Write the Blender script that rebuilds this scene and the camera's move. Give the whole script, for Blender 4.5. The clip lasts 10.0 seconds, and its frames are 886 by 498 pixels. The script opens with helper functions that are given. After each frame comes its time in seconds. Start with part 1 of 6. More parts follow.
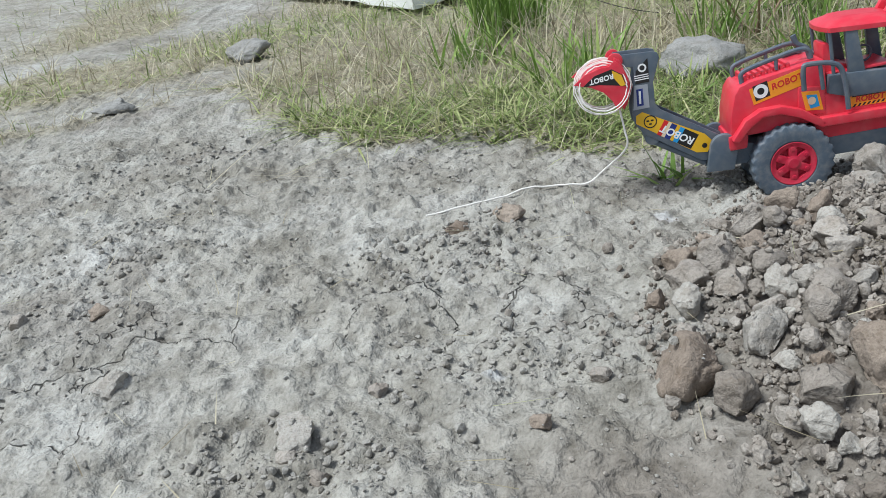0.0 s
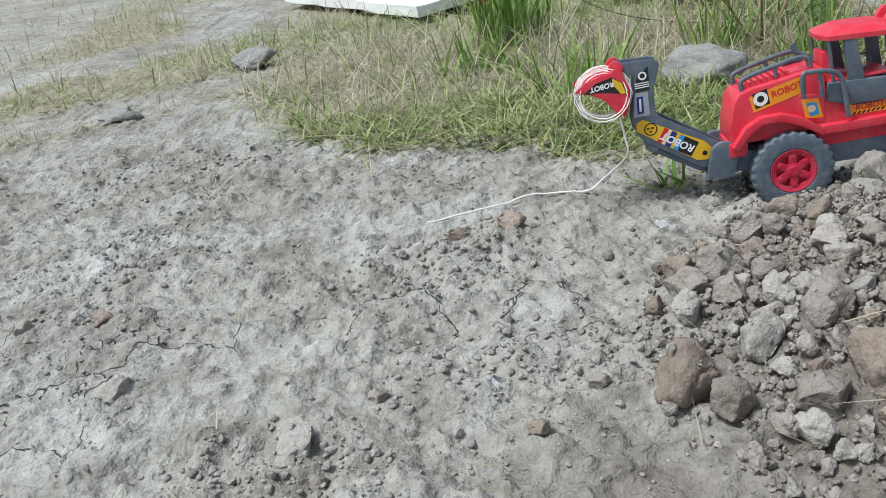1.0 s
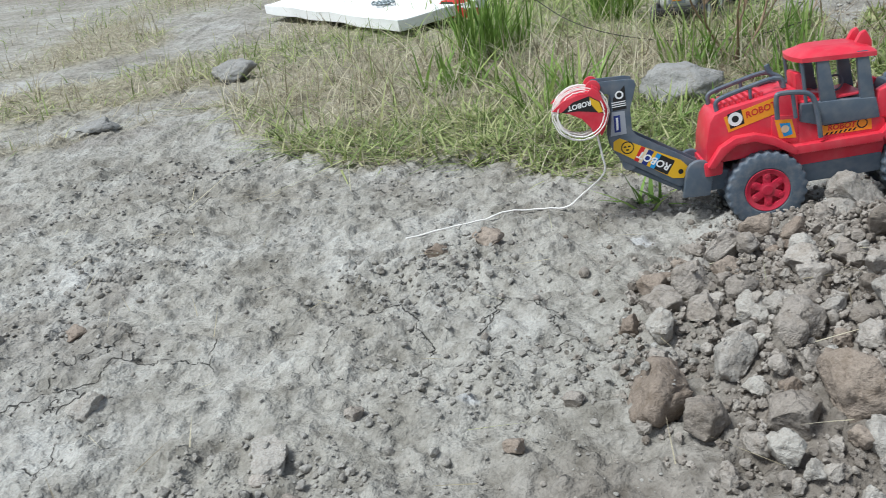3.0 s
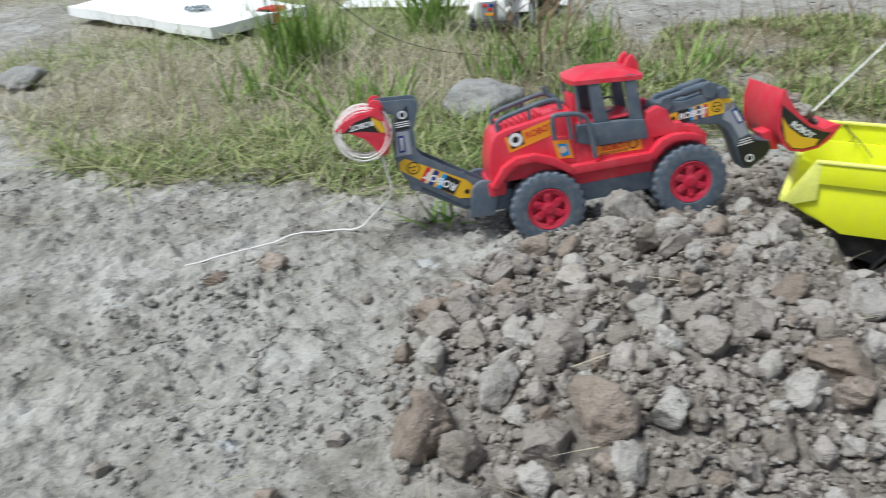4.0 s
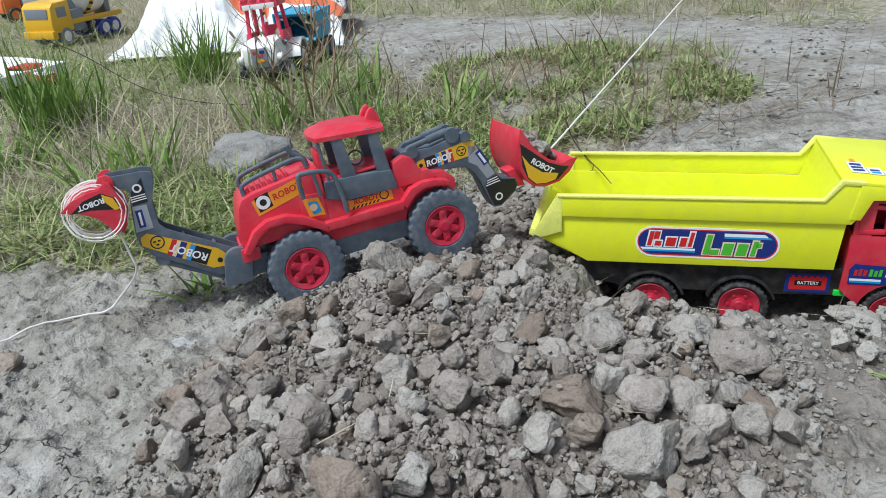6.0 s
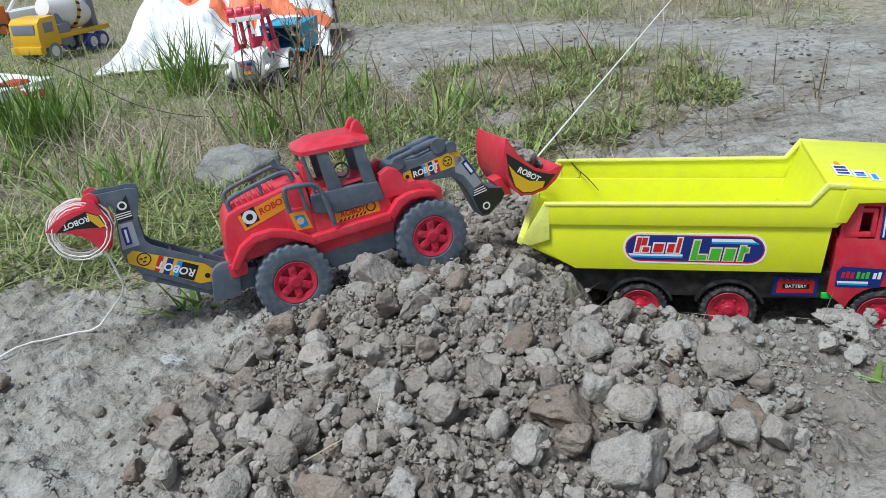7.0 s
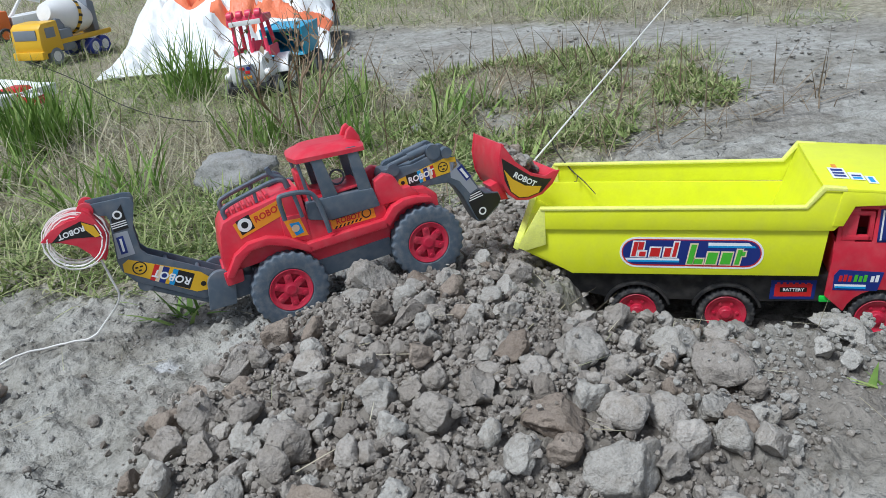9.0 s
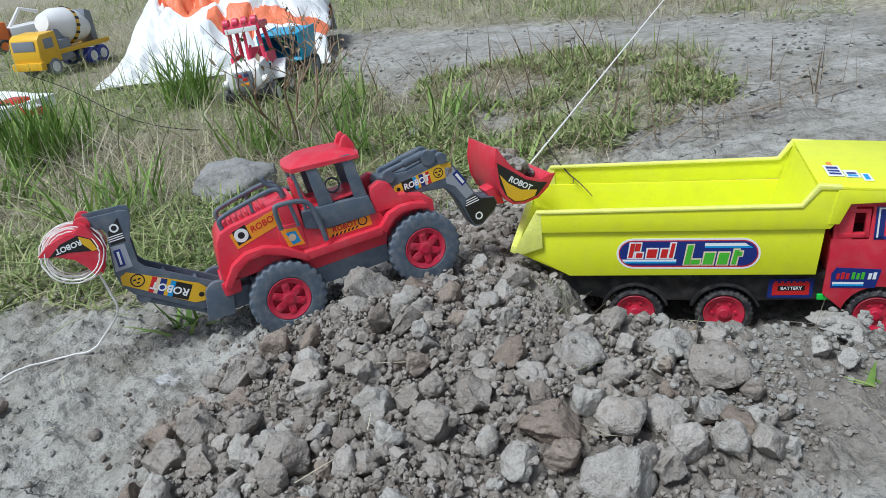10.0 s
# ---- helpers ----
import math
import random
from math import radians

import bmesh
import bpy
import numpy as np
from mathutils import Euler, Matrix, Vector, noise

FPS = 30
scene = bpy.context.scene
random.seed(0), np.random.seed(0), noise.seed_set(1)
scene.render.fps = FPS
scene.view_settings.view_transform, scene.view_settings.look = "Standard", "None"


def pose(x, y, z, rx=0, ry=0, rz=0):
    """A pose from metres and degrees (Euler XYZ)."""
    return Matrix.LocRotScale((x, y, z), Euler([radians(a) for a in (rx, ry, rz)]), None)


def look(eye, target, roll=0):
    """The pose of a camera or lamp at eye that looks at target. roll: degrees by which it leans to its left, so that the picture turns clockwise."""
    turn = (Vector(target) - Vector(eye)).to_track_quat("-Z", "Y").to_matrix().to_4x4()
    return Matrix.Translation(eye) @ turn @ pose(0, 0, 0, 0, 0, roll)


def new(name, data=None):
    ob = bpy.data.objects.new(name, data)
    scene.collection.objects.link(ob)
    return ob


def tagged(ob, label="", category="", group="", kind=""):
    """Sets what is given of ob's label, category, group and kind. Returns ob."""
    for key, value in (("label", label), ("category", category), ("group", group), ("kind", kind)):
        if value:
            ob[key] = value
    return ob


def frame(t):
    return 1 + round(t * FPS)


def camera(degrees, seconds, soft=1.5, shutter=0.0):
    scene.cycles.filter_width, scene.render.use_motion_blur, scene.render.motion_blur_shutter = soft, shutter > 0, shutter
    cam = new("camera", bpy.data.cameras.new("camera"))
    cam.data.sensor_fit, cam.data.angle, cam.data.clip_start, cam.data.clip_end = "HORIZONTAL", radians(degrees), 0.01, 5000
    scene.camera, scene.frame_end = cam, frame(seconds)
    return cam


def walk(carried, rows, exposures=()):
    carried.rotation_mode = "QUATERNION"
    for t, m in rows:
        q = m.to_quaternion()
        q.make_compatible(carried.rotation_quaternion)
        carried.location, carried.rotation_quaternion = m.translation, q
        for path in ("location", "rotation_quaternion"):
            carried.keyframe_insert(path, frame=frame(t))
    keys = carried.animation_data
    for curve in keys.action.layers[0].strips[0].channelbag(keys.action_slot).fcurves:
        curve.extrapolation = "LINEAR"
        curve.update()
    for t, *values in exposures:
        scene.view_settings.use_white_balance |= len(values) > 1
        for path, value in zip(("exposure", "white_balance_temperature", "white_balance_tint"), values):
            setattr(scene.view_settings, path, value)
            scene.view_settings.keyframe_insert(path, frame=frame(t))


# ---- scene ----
cam = camera(58.1, 10.0, soft=0.85, shutter=0.4)
PATH = [
    (0, (0.038, 0.09, 0.328), (-0.073, 1.883, -0.551), -7.1),
    (0.5, (0.041, 0.085, 0.329), (-0.082, 1.88, -0.543), -7.2),
    (1, (0.043, 0.086, 0.329), (-0.082, 1.886, -0.532), -7.2),
    (1.5, (0.042, 0.083, 0.329), (-0.077, 1.889, -0.522), -6.8),
    (2, (0.041, 0.081, 0.328), (-0.081, 1.892, -0.512), -6.6),
    (2.2, (0.04, 0.083, 0.326), (-0.074, 1.896, -0.51), -6.6),
    (3.3, (0.057, 0.091, 0.335), (0.036, 1.904, -0.509), -5.5),
    (3.5, (0.07, 0.098, 0.333), (0.117, 1.91, -0.512), -4.8),
    (4, (0.11, 0.111, 0.334), (0.405, 1.895, -0.52), -2.7),
    (4.5, (0.137, 0.114, 0.34), (0.644, 1.85, -0.514), -1.7),
    (5, (0.156, 0.114, 0.345), (0.792, 1.815, -0.493), -1.9),
    (5.5, (0.171, 0.114, 0.348), (0.852, 1.802, -0.482), -3.0),
    (6, (0.178, 0.114, 0.35), (0.894, 1.797, -0.459), -3.6),
    (7.5, (0.187, 0.113, 0.354), (0.915, 1.796, -0.442), -4.8),
    (8, (0.188, 0.113, 0.354), (0.913, 1.798, -0.442), -4.9),
    (8.5, (0.189, 0.113, 0.355), (0.913, 1.8, -0.44), -5.0),
    (9, (0.195, 0.112, 0.358), (0.914, 1.8, -0.438), -5.2),
    (9.5, (0.202, 0.11, 0.364), (0.916, 1.799, -0.435), -5.5),
    (10, (0.202, 0.11, 0.363), (0.912, 1.801, -0.432), -6.5),
]
walk(cam, [(t, look(eye, target, roll)) for t, eye, target, roll in PATH], [(0, 0.36, 5820, 6), (2.2, 0.36, 5820, 6), (4.0, 0.33, 5800, 6), (5.5, 0.23, 5720, 7), (7.3, 0.12, 5650, 7), (10, 0.12, 5560, 7)])

# ---- light ----
world = bpy.data.worlds.new("sky")
scene.world = world
world.use_nodes = True
_wn = world.node_tree.nodes
_sky = _wn.new("ShaderNodeTexSky")
_sky.sky_type, _sky.sun_disc = "NISHITA", False
_sky.sun_elevation, _sky.sun_rotation = radians(61), radians(254)
_sky.dust_density = 3.0
_soft = _wn.new("ShaderNodeHueSaturation")
_soft.inputs["Saturation"].default_value = 0.45
world.node_tree.links.new(_sky.outputs[0], _soft.inputs["Color"])
world.node_tree.links.new(_soft.outputs[0], _wn["Background"].inputs[0])
_wn["Background"].inputs[1].default_value = 0.105

sun = new("sun", bpy.data.lights.new("sun", "SUN"))
sun.data.energy, sun.data.angle, sun.data.color = 2.85, radians(14), (1.0, 0.965, 0.91)
sun.matrix_world = look((-1.9, -0.55, 3.6), (0, 0, 0))


# ---- materials ----
def plain(name, base, rough=0.5, metal=0.0, vary=0.10, scale=40.0, bump=0.0, bump_scale=400.0, dust=0.0, spec=0.5):
    """A surface with a slow and a fine variation, and where dust > 0 a film of grey clay on it."""
    m = bpy.data.materials.new(name)
    m.use_nodes = True
    t, n = m.node_tree, m.node_tree.nodes
    b = n["Principled BSDF"]
    b.inputs["Roughness"].default_value, b.inputs["Metallic"].default_value = rough, metal
    b.inputs["Specular IOR Level"].default_value = spec
    co = n.new("ShaderNodeTexCoord")
    slow, fine = n.new("ShaderNodeTexNoise"), n.new("ShaderNodeTexNoise")
    for tex, k in ((slow, scale), (fine, scale * 9)):
        tex.inputs["Scale"].default_value, tex.inputs["Detail"].default_value = k, 4
        t.links.new(co.outputs["Object"], tex.inputs["Vector"])
    add = n.new("ShaderNodeMath")
    add.operation = "MULTIPLY_ADD"
    add.inputs[1].default_value = 0.6
    half = n.new("ShaderNodeMath")
    half.operation = "MULTIPLY"
    half.inputs[1].default_value = 0.4
    t.links.new(fine.outputs[0], half.inputs[0])
    t.links.new(slow.outputs[0], add.inputs[0])
    t.links.new(half.outputs[0], add.inputs[2])
    ramp = n.new("ShaderNodeValToRGB")
    ramp.color_ramp.elements[0].position, ramp.color_ramp.elements[1].position = 0.32, 0.68
    ramp.color_ramp.elements[0].color = (*[c * (1 - vary) for c in base], 1)
    ramp.color_ramp.elements[1].color = (*[min(1, c * (1 + vary)) for c in base], 1)
    t.links.new(add.outputs[0], ramp.inputs[0])
    colour = ramp.outputs[0]
    if dust:
        film = n.new("ShaderNodeTexNoise")
        film.inputs["Scale"].default_value, film.inputs["Detail"].default_value = scale * 2.3, 6
        t.links.new(co.outputs["Object"], film.inputs["Vector"])
        lo = n.new("ShaderNodeMapRange")
        lo.inputs[1].default_value, lo.inputs[2].default_value, lo.inputs[4].default_value = 0.42, 0.72, dust
        t.links.new(film.outputs[0], lo.inputs[0])
        mix = n.new("ShaderNodeMix")
        mix.data_type = "RGBA"
        mix.inputs[7].default_value = (0.42, 0.38, 0.33, 1)
        t.links.new(lo.outputs[0], mix.inputs[0])
        t.links.new(colour, mix.inputs[6])
        colour = mix.outputs[2]
    t.links.new(colour, b.inputs["Base Color"])
    if bump:
        bp, bn = n.new("ShaderNodeBump"), n.new("ShaderNodeTexNoise")
        bn.inputs["Scale"].default_value, bn.inputs["Detail"].default_value = bump_scale, 3
        bp.inputs["Strength"].default_value, bp.inputs["Distance"].default_value = bump, 0.0006
        t.links.new(co.outputs["Object"], bn.inputs["Vector"])
        t.links.new(bn.outputs[0], bp.inputs["Height"])
        t.links.new(bp.outputs[0], b.inputs["Normal"])
    return m


def nodes_of(m):
    m.use_nodes = True
    return m.node_tree, m.node_tree.nodes, m.node_tree.nodes["Principled BSDF"]


def texture(t, n, kind, co, scale, detail=4.0, rough=0.55):
    tex = n.new(kind)
    tex.inputs["Scale"].default_value = scale
    if kind == "ShaderNodeTexNoise":
        tex.inputs["Detail"].default_value, tex.inputs["Roughness"].default_value = detail, rough
    t.links.new(co, tex.inputs["Vector"])
    return tex


def ramped(t, n, value, stops):
    r = n.new("ShaderNodeValToRGB")
    while len(r.color_ramp.elements) < len(stops):
        r.color_ramp.elements.new(0.5)
    for e, (p, c) in zip(r.color_ramp.elements, stops):
        e.position, e.color = p, (*c, 1) if len(c) == 3 else c
    t.links.new(value, r.inputs[0])
    return r.outputs[0]


def blended(t, n, amount, a, b, how="MIX"):
    mix = n.new("ShaderNodeMix")
    mix.data_type, mix.blend_type = "RGBA", how
    for sock, v in ((mix.inputs[0], amount), (mix.inputs[6], a), (mix.inputs[7], b)):
        if isinstance(v, (int, float)):
            sock.default_value = v
        elif isinstance(v, tuple):
            sock.default_value = (*v, 1)
        else:
            t.links.new(v, sock)
    return mix.outputs[2]


def clay_material():
    m = bpy.data.materials.new("trodden_clay")
    t, n, b = nodes_of(m)
    co = n.new("ShaderNodeNewGeometry").outputs["Position"]
    patches = texture(t, n, "ShaderNodeTexNoise", co, 4.5, 6)
    mottle = texture(t, n, "ShaderNodeTexNoise", co, 55, 6, 0.65)
    grit = texture(t, n, "ShaderNodeTexNoise", co, 420, 3, 0.7)
    blots = texture(t, n, "ShaderNodeTexNoise", co, 16, 7, 0.68)
    clay = ramped(t, n, patches.outputs[0], [(0.30, (0.28, 0.265, 0.23)), (0.50, (0.37, 0.36, 0.325)), (0.72, (0.46, 0.455, 0.43))])
    # mottled tone, its contrast raised to paint relief shade into the bump's low spots
    clay = blended(t, n, 0.75, clay, ramped(t, n, mottle.outputs[0], [(0.32, (0.48, 0.46, 0.43)), (0.47, (0.90, 0.89, 0.88)), (0.68, (1.16, 1.16, 1.16))]), "MULTIPLY")
    clay = blended(t, n, 0.55, clay, ramped(t, n, grit.outputs[0], [(0.30, (0.55, 0.53, 0.50)), (0.55, (1, 1, 1))]), "MULTIPLY")
    clay = blended(t, n, 0.8, clay, ramped(t, n, blots.outputs[0], [(0.36, (0.62, 0.60, 0.56)), (0.50, (0.98, 0.97, 0.95)), (0.66, (1.14, 1.14, 1.14))]), "MULTIPLY")
    # brown loosened earth, and litter under the grass
    att = n.new("ShaderNodeAttribute")
    att.attribute_name = "soil"
    sep = n.new("ShaderNodeSeparateColor")
    t.links.new(att.outputs["Color"], sep.inputs[0])
    # dug earth's brown, darkened further as painted shade in the gaps between clods
    loose = ramped(t, n, mottle.outputs[0], [(0.3, (0.11, 0.093, 0.075)), (0.7, (0.27, 0.24, 0.205))])
    clay = blended(t, n, sep.outputs[0], clay, loose)
    litter = ramped(t, n, mottle.outputs[0], [(0.25, (0.12, 0.10, 0.07)), (0.5, (0.30, 0.27, 0.19)), (0.75, (0.48, 0.45, 0.35))])
    clay = blended(t, n, sep.outputs[1], clay, litter)
    chalk = texture(t, n, "ShaderNodeTexNoise", co, 9, 7, 0.7)
    clay = blended(t, n, ramped(t, n, chalk.outputs[0], [(0.66, (0, 0, 0)), (0.74, (0.6, 0.6, 0.6))]), clay, (0.60, 0.58, 0.55))
    clay = blended(t, n, ramped(t, n, att.outputs["Alpha"], [(0.30, (0, 0, 0)), (0.90, (0.7, 0.7, 0.7))]), clay, (0.60, 0.60, 0.59))
    # shrinkage cracks
    warp = texture(t, n, "ShaderNodeTexNoise", co, 18, 4)
    moved = n.new("ShaderNodeVectorMath")
    moved.operation = "MULTIPLY_ADD"
    moved.inputs[1].default_value = (0.07, 0.07, 0.0)
    t.links.new(warp.outputs["Color"], moved.inputs[0])
    t.links.new(co, moved.inputs[2])
    cell = n.new("ShaderNodeTexVoronoi")
    cell.feature = "DISTANCE_TO_EDGE"
    cell.inputs["Scale"].default_value = 11
    t.links.new(moved.outputs[0], cell.inputs["Vector"])
    line = ramped(t, n, cell.outputs[0], [(0.0, (0.8, 0.8, 0.8)), (0.0025, (0.45, 0.45, 0.45)), (0.006, (0, 0, 0))])
    line = blended(t, n, 1.0, line, ramped(t, n, sep.outputs[2], [(0.35, (0, 0, 0)), (0.60, (1, 1, 1))]), "MULTIPLY")
    clay = blended(t, n, line, clay, (0.17, 0.155, 0.13))
    t.links.new(clay, b.inputs["Base Color"])
    b.inputs["Roughness"].default_value, b.inputs["Specular IOR Level"].default_value = 0.95, 0.15
    heights = n.new("ShaderNodeMath")
    heights.operation = "MULTIPLY_ADD"
    heights.inputs[1].default_value = 0.75
    flakes = texture(t, n, "ShaderNodeTexNoise", co, 140, 3, 0.5)
    t.links.new(flakes.outputs[0], heights.inputs[0])
    t.links.new(mottle.outputs[0], heights.inputs[2])
    less = n.new("ShaderNodeMath")
    less.operation = "SUBTRACT"
    t.links.new(heights.outputs[0], less.inputs[0])
    t.links.new(line, less.inputs[1])
    bump = n.new("ShaderNodeBump")
    bump.inputs["Strength"].default_value, bump.inputs["Distance"].default_value = 1.0, 0.007
    t.links.new(less.outputs[0], bump.inputs["Height"])
    t.links.new(bump.outputs[0], b.inputs["Normal"])
    return m


def clod_material(name, pale, dark, per_island=False):
    """Dry lumps of clay: a hue of their own each, blotches, pits and a rough skin."""
    m = bpy.data.materials.new(name)
    t, n, b = nodes_of(m)
    geo = n.new("ShaderNodeNewGeometry")
    co = geo.outputs["Position"]
    pick = geo.outputs["Random Per Island"] if per_island else n.new("ShaderNodeObjectInfo").outputs["Random"]
    own = ramped(t, n, pick, [(0.0, dark), (0.35, tuple((p + d) / 2 for p, d in zip(pale, dark))), (1.0, pale)])
    blotch = texture(t, n, "ShaderNodeTexNoise", co, 70, 6, 0.65)
    grain = texture(t, n, "ShaderNodeTexNoise", co, 520, 3, 0.7)
    own = blended(t, n, 0.8, own, ramped(t, n, blotch.outputs[0], [(0.30, (0.72, 0.68, 0.63)), (0.50, (1, 1, 1)), (0.75, (1.12, 1.12, 1.12))]), "MULTIPLY")
    own = blended(t, n, 0.5, own, ramped(t, n, grain.outputs[0], [(0.32, (0.5, 0.47, 0.44)), (0.55, (1, 1, 1))]), "MULTIPLY")
    t.links.new(own, b.inputs["Base Color"])
    b.inputs["Roughness"].default_value, b.inputs["Specular IOR Level"].default_value = 0.95, 0.15
    h = n.new("ShaderNodeMath")
    h.operation = "MULTIPLY_ADD"
    h.inputs[1].default_value = 0.3
    pits = texture(t, n, "ShaderNodeTexNoise", co, 190, 5, 0.6)
    t.links.new(grain.outputs[0], h.inputs[0])
    t.links.new(pits.outputs[0], h.inputs[2])
    bump = n.new("ShaderNodeBump")
    bump.inputs["Strength"].default_value, bump.inputs["Distance"].default_value = 1.0, 0.0034
    t.links.new(h.outputs[0], bump.inputs["Height"])
    t.links.new(bump.outputs[0], b.inputs["Normal"])
    return m


def blade_material(name, stops):
    """Grass blades, each with its own hue, that let some light through."""
    m = bpy.data.materials.new(name)
    t, n, b = nodes_of(m)
    geo = n.new("ShaderNodeNewGeometry")
    own = ramped(t, n, geo.outputs["Random Per Island"], stops)
    streak = texture(t, n, "ShaderNodeTexNoise", geo.outputs["Position"], 60, 3)
    own = blended(t, n, 0.7, own, ramped(t, n, streak.outputs[0], [(0.3, (0.65, 0.65, 0.6)), (0.7, (1.2, 1.2, 1.15))]), "MULTIPLY")
    t.links.new(own, b.inputs["Base Color"])
    b.inputs["Roughness"].default_value, b.inputs["Specular IOR Level"].default_value = 0.6, 0.3
    b.inputs["Transmission Weight"].default_value = 0.0
    thin = n.new("ShaderNodeBsdfTranslucent")
    t.links.new(own, thin.inputs[0])
    mix = n.new("ShaderNodeMixShader")
    mix.inputs[0].default_value = 0.3
    t.links.new(b.outputs[0], mix.inputs[1])
    t.links.new(thin.outputs[0], mix.inputs[2])
    t.links.new(mix.outputs[0], n["Material Output"].inputs[0])
    return m


CLAY = clay_material()
CLOD = clod_material("grey_clod", (0.42, 0.385, 0.34), (0.22, 0.19, 0.158))
CLOD_BROWN = clod_material("brown_clod", (0.34, 0.285, 0.232), (0.24, 0.195, 0.155))
CLOD_PALE = clod_material("pale_clod", (0.44, 0.415, 0.37), (0.32, 0.295, 0.26))
CRUMB = clod_material("crumbs", (0.40, 0.365, 0.32), (0.19, 0.163, 0.135), True)
CRUMB_PALE = clod_material("pale_crumbs", (0.39, 0.375, 0.34), (0.29, 0.272, 0.24), True)
BOULDER = clod_material("grey_boulder", (0.34, 0.335, 0.315), (0.30, 0.295, 0.275))
GREEN_BLADES = blade_material("green_blades", [(0.0, (0.12, 0.17, 0.05)), (0.4, (0.26, 0.33, 0.11)), (0.75, (0.42, 0.47, 0.20)), (1.0, (0.58, 0.55, 0.32))])
STRAW_BLADES = blade_material("straw_blades", [(0.0, (0.20, 0.165, 0.11)), (0.45, (0.46, 0.41, 0.29)), (0.8, (0.66, 0.60, 0.46)), (1.0, (0.34, 0.37, 0.19))])
DEAD_STALKS = blade_material("dead_stalks", [(0.0, (0.11, 0.075, 0.045)), (0.5, (0.25, 0.185, 0.12)), (1.0, (0.42, 0.34, 0.24))])
TUFT_BLADES = blade_material("tuft_blades", [(0.0, (0.11, 0.19, 0.035)), (0.6, (0.22, 0.35, 0.075)), (1.0, (0.42, 0.50, 0.17))])
RED = plain("red_plastic", (0.60, 0.026, 0.050), 0.36, vary=0.06, dust=0.10, bump=0.05)
RED_DARK = plain("crimson_plastic", (0.50, 0.013, 0.045), 0.42, vary=0.08, dust=0.10, scale=60)
GREY = plain("slate_grey_plastic", (0.085, 0.11, 0.14), 0.45, vary=0.08, dust=0.16, bump=0.05)
TYRE = plain("grey_tyre", (0.08, 0.105, 0.135), 0.6, vary=0.12, dust=0.22, scale=70, bump=0.15)
YELLOW = plain("lemon_plastic", (0.75, 0.79, 0.012), 0.36, vary=0.04, dust=0.06, bump=0.04)
YELLOW_WORN = plain("scuffed_lemon_plastic", (0.80, 0.82, 0.16), 0.5, vary=0.16, dust=0.10, scale=60, bump=0.08)
BLACK = plain("black_plastic", (0.012, 0.012, 0.013), 0.42, vary=0.2, dust=0.10)
BLACK_TYRE = plain("black_tyre", (0.02, 0.021, 0.023), 0.6, vary=0.2, dust=0.25, scale=80)
S_YELLOW = plain("sticker_amber", (0.72, 0.42, 0.015), 0.4, vary=0.03)
S_ORANGE = plain("sticker_orange", (0.80, 0.30, 0.015), 0.4, vary=0.03)
S_BLACK = plain("sticker_black", (0.014, 0.013, 0.013), 0.4, vary=0.05)
S_WHITE = plain("sticker_white", (0.80, 0.80, 0.78), 0.4, vary=0.03)
S_RED = plain("sticker_red", (0.55, 0.02, 0.02), 0.4, vary=0.03)
S_BLUE = plain("sticker_blue", (0.03, 0.30, 0.62), 0.4, vary=0.03)
S_NAVY = plain("sticker_navy", (0.015, 0.03, 0.18), 0.4, vary=0.03)
S_GREEN = plain("sticker_green", (0.09, 0.45, 0.03), 0.4, vary=0.03)
S_SILVER = plain("sticker_silver", (0.36, 0.38, 0.42), 0.35, 0.2, vary=0.03)
S_CREAM = plain("sticker_cream", (0.75, 0.60, 0.40), 0.4, vary=0.03)
STRING = plain("white_string", (0.78, 0.75, 0.70), 0.85, vary=0.06, scale=200)
WHITE = plain("white_plastic", (0.78, 0.77, 0.74), 0.4, vary=0.04)
FOAM = plain("white_foam", (0.80, 0.80, 0.77), 0.85, vary=0.05, scale=12, bump=0.3, bump_scale=250)
PINK = plain("pink_red_plastic", (0.70, 0.045, 0.10), 0.4, vary=0.05)
SKY_BLUE = plain("sky_blue_plastic", (0.03, 0.33, 0.52), 0.4, vary=0.05)
ORANGE = plain("orange_plastic", (0.78, 0.30, 0.015), 0.4, vary=0.05)
ORANGE_RED = plain("orange_red_plastic", (0.72, 0.17, 0.03), 0.4, vary=0.05)
MID_GREY = plain("mid_grey_plastic", (0.20, 0.22, 0.25), 0.45, vary=0.06)
LIME = plain("lime_plastic", (0.05, 0.60, 0.06), 0.4, vary=0.05)
DEEP_BLUE = plain("deep_blue_plastic", (0.03, 0.05, 0.30), 0.45, vary=0.06)
TWIG = plain("dry_twig", (0.26, 0.18, 0.11), 0.85, vary=0.25, scale=90, bump=0.3)
WIRE = plain("dark_stem", (0.045, 0.04, 0.035), 0.8, vary=0.2)
LEAF = plain("green_leaf", (0.07, 0.15, 0.035), 0.55, vary=0.2, scale=60)
DRY_LEAF = plain("dry_leaf", (0.24, 0.18, 0.11), 0.75, vary=0.25, scale=80)


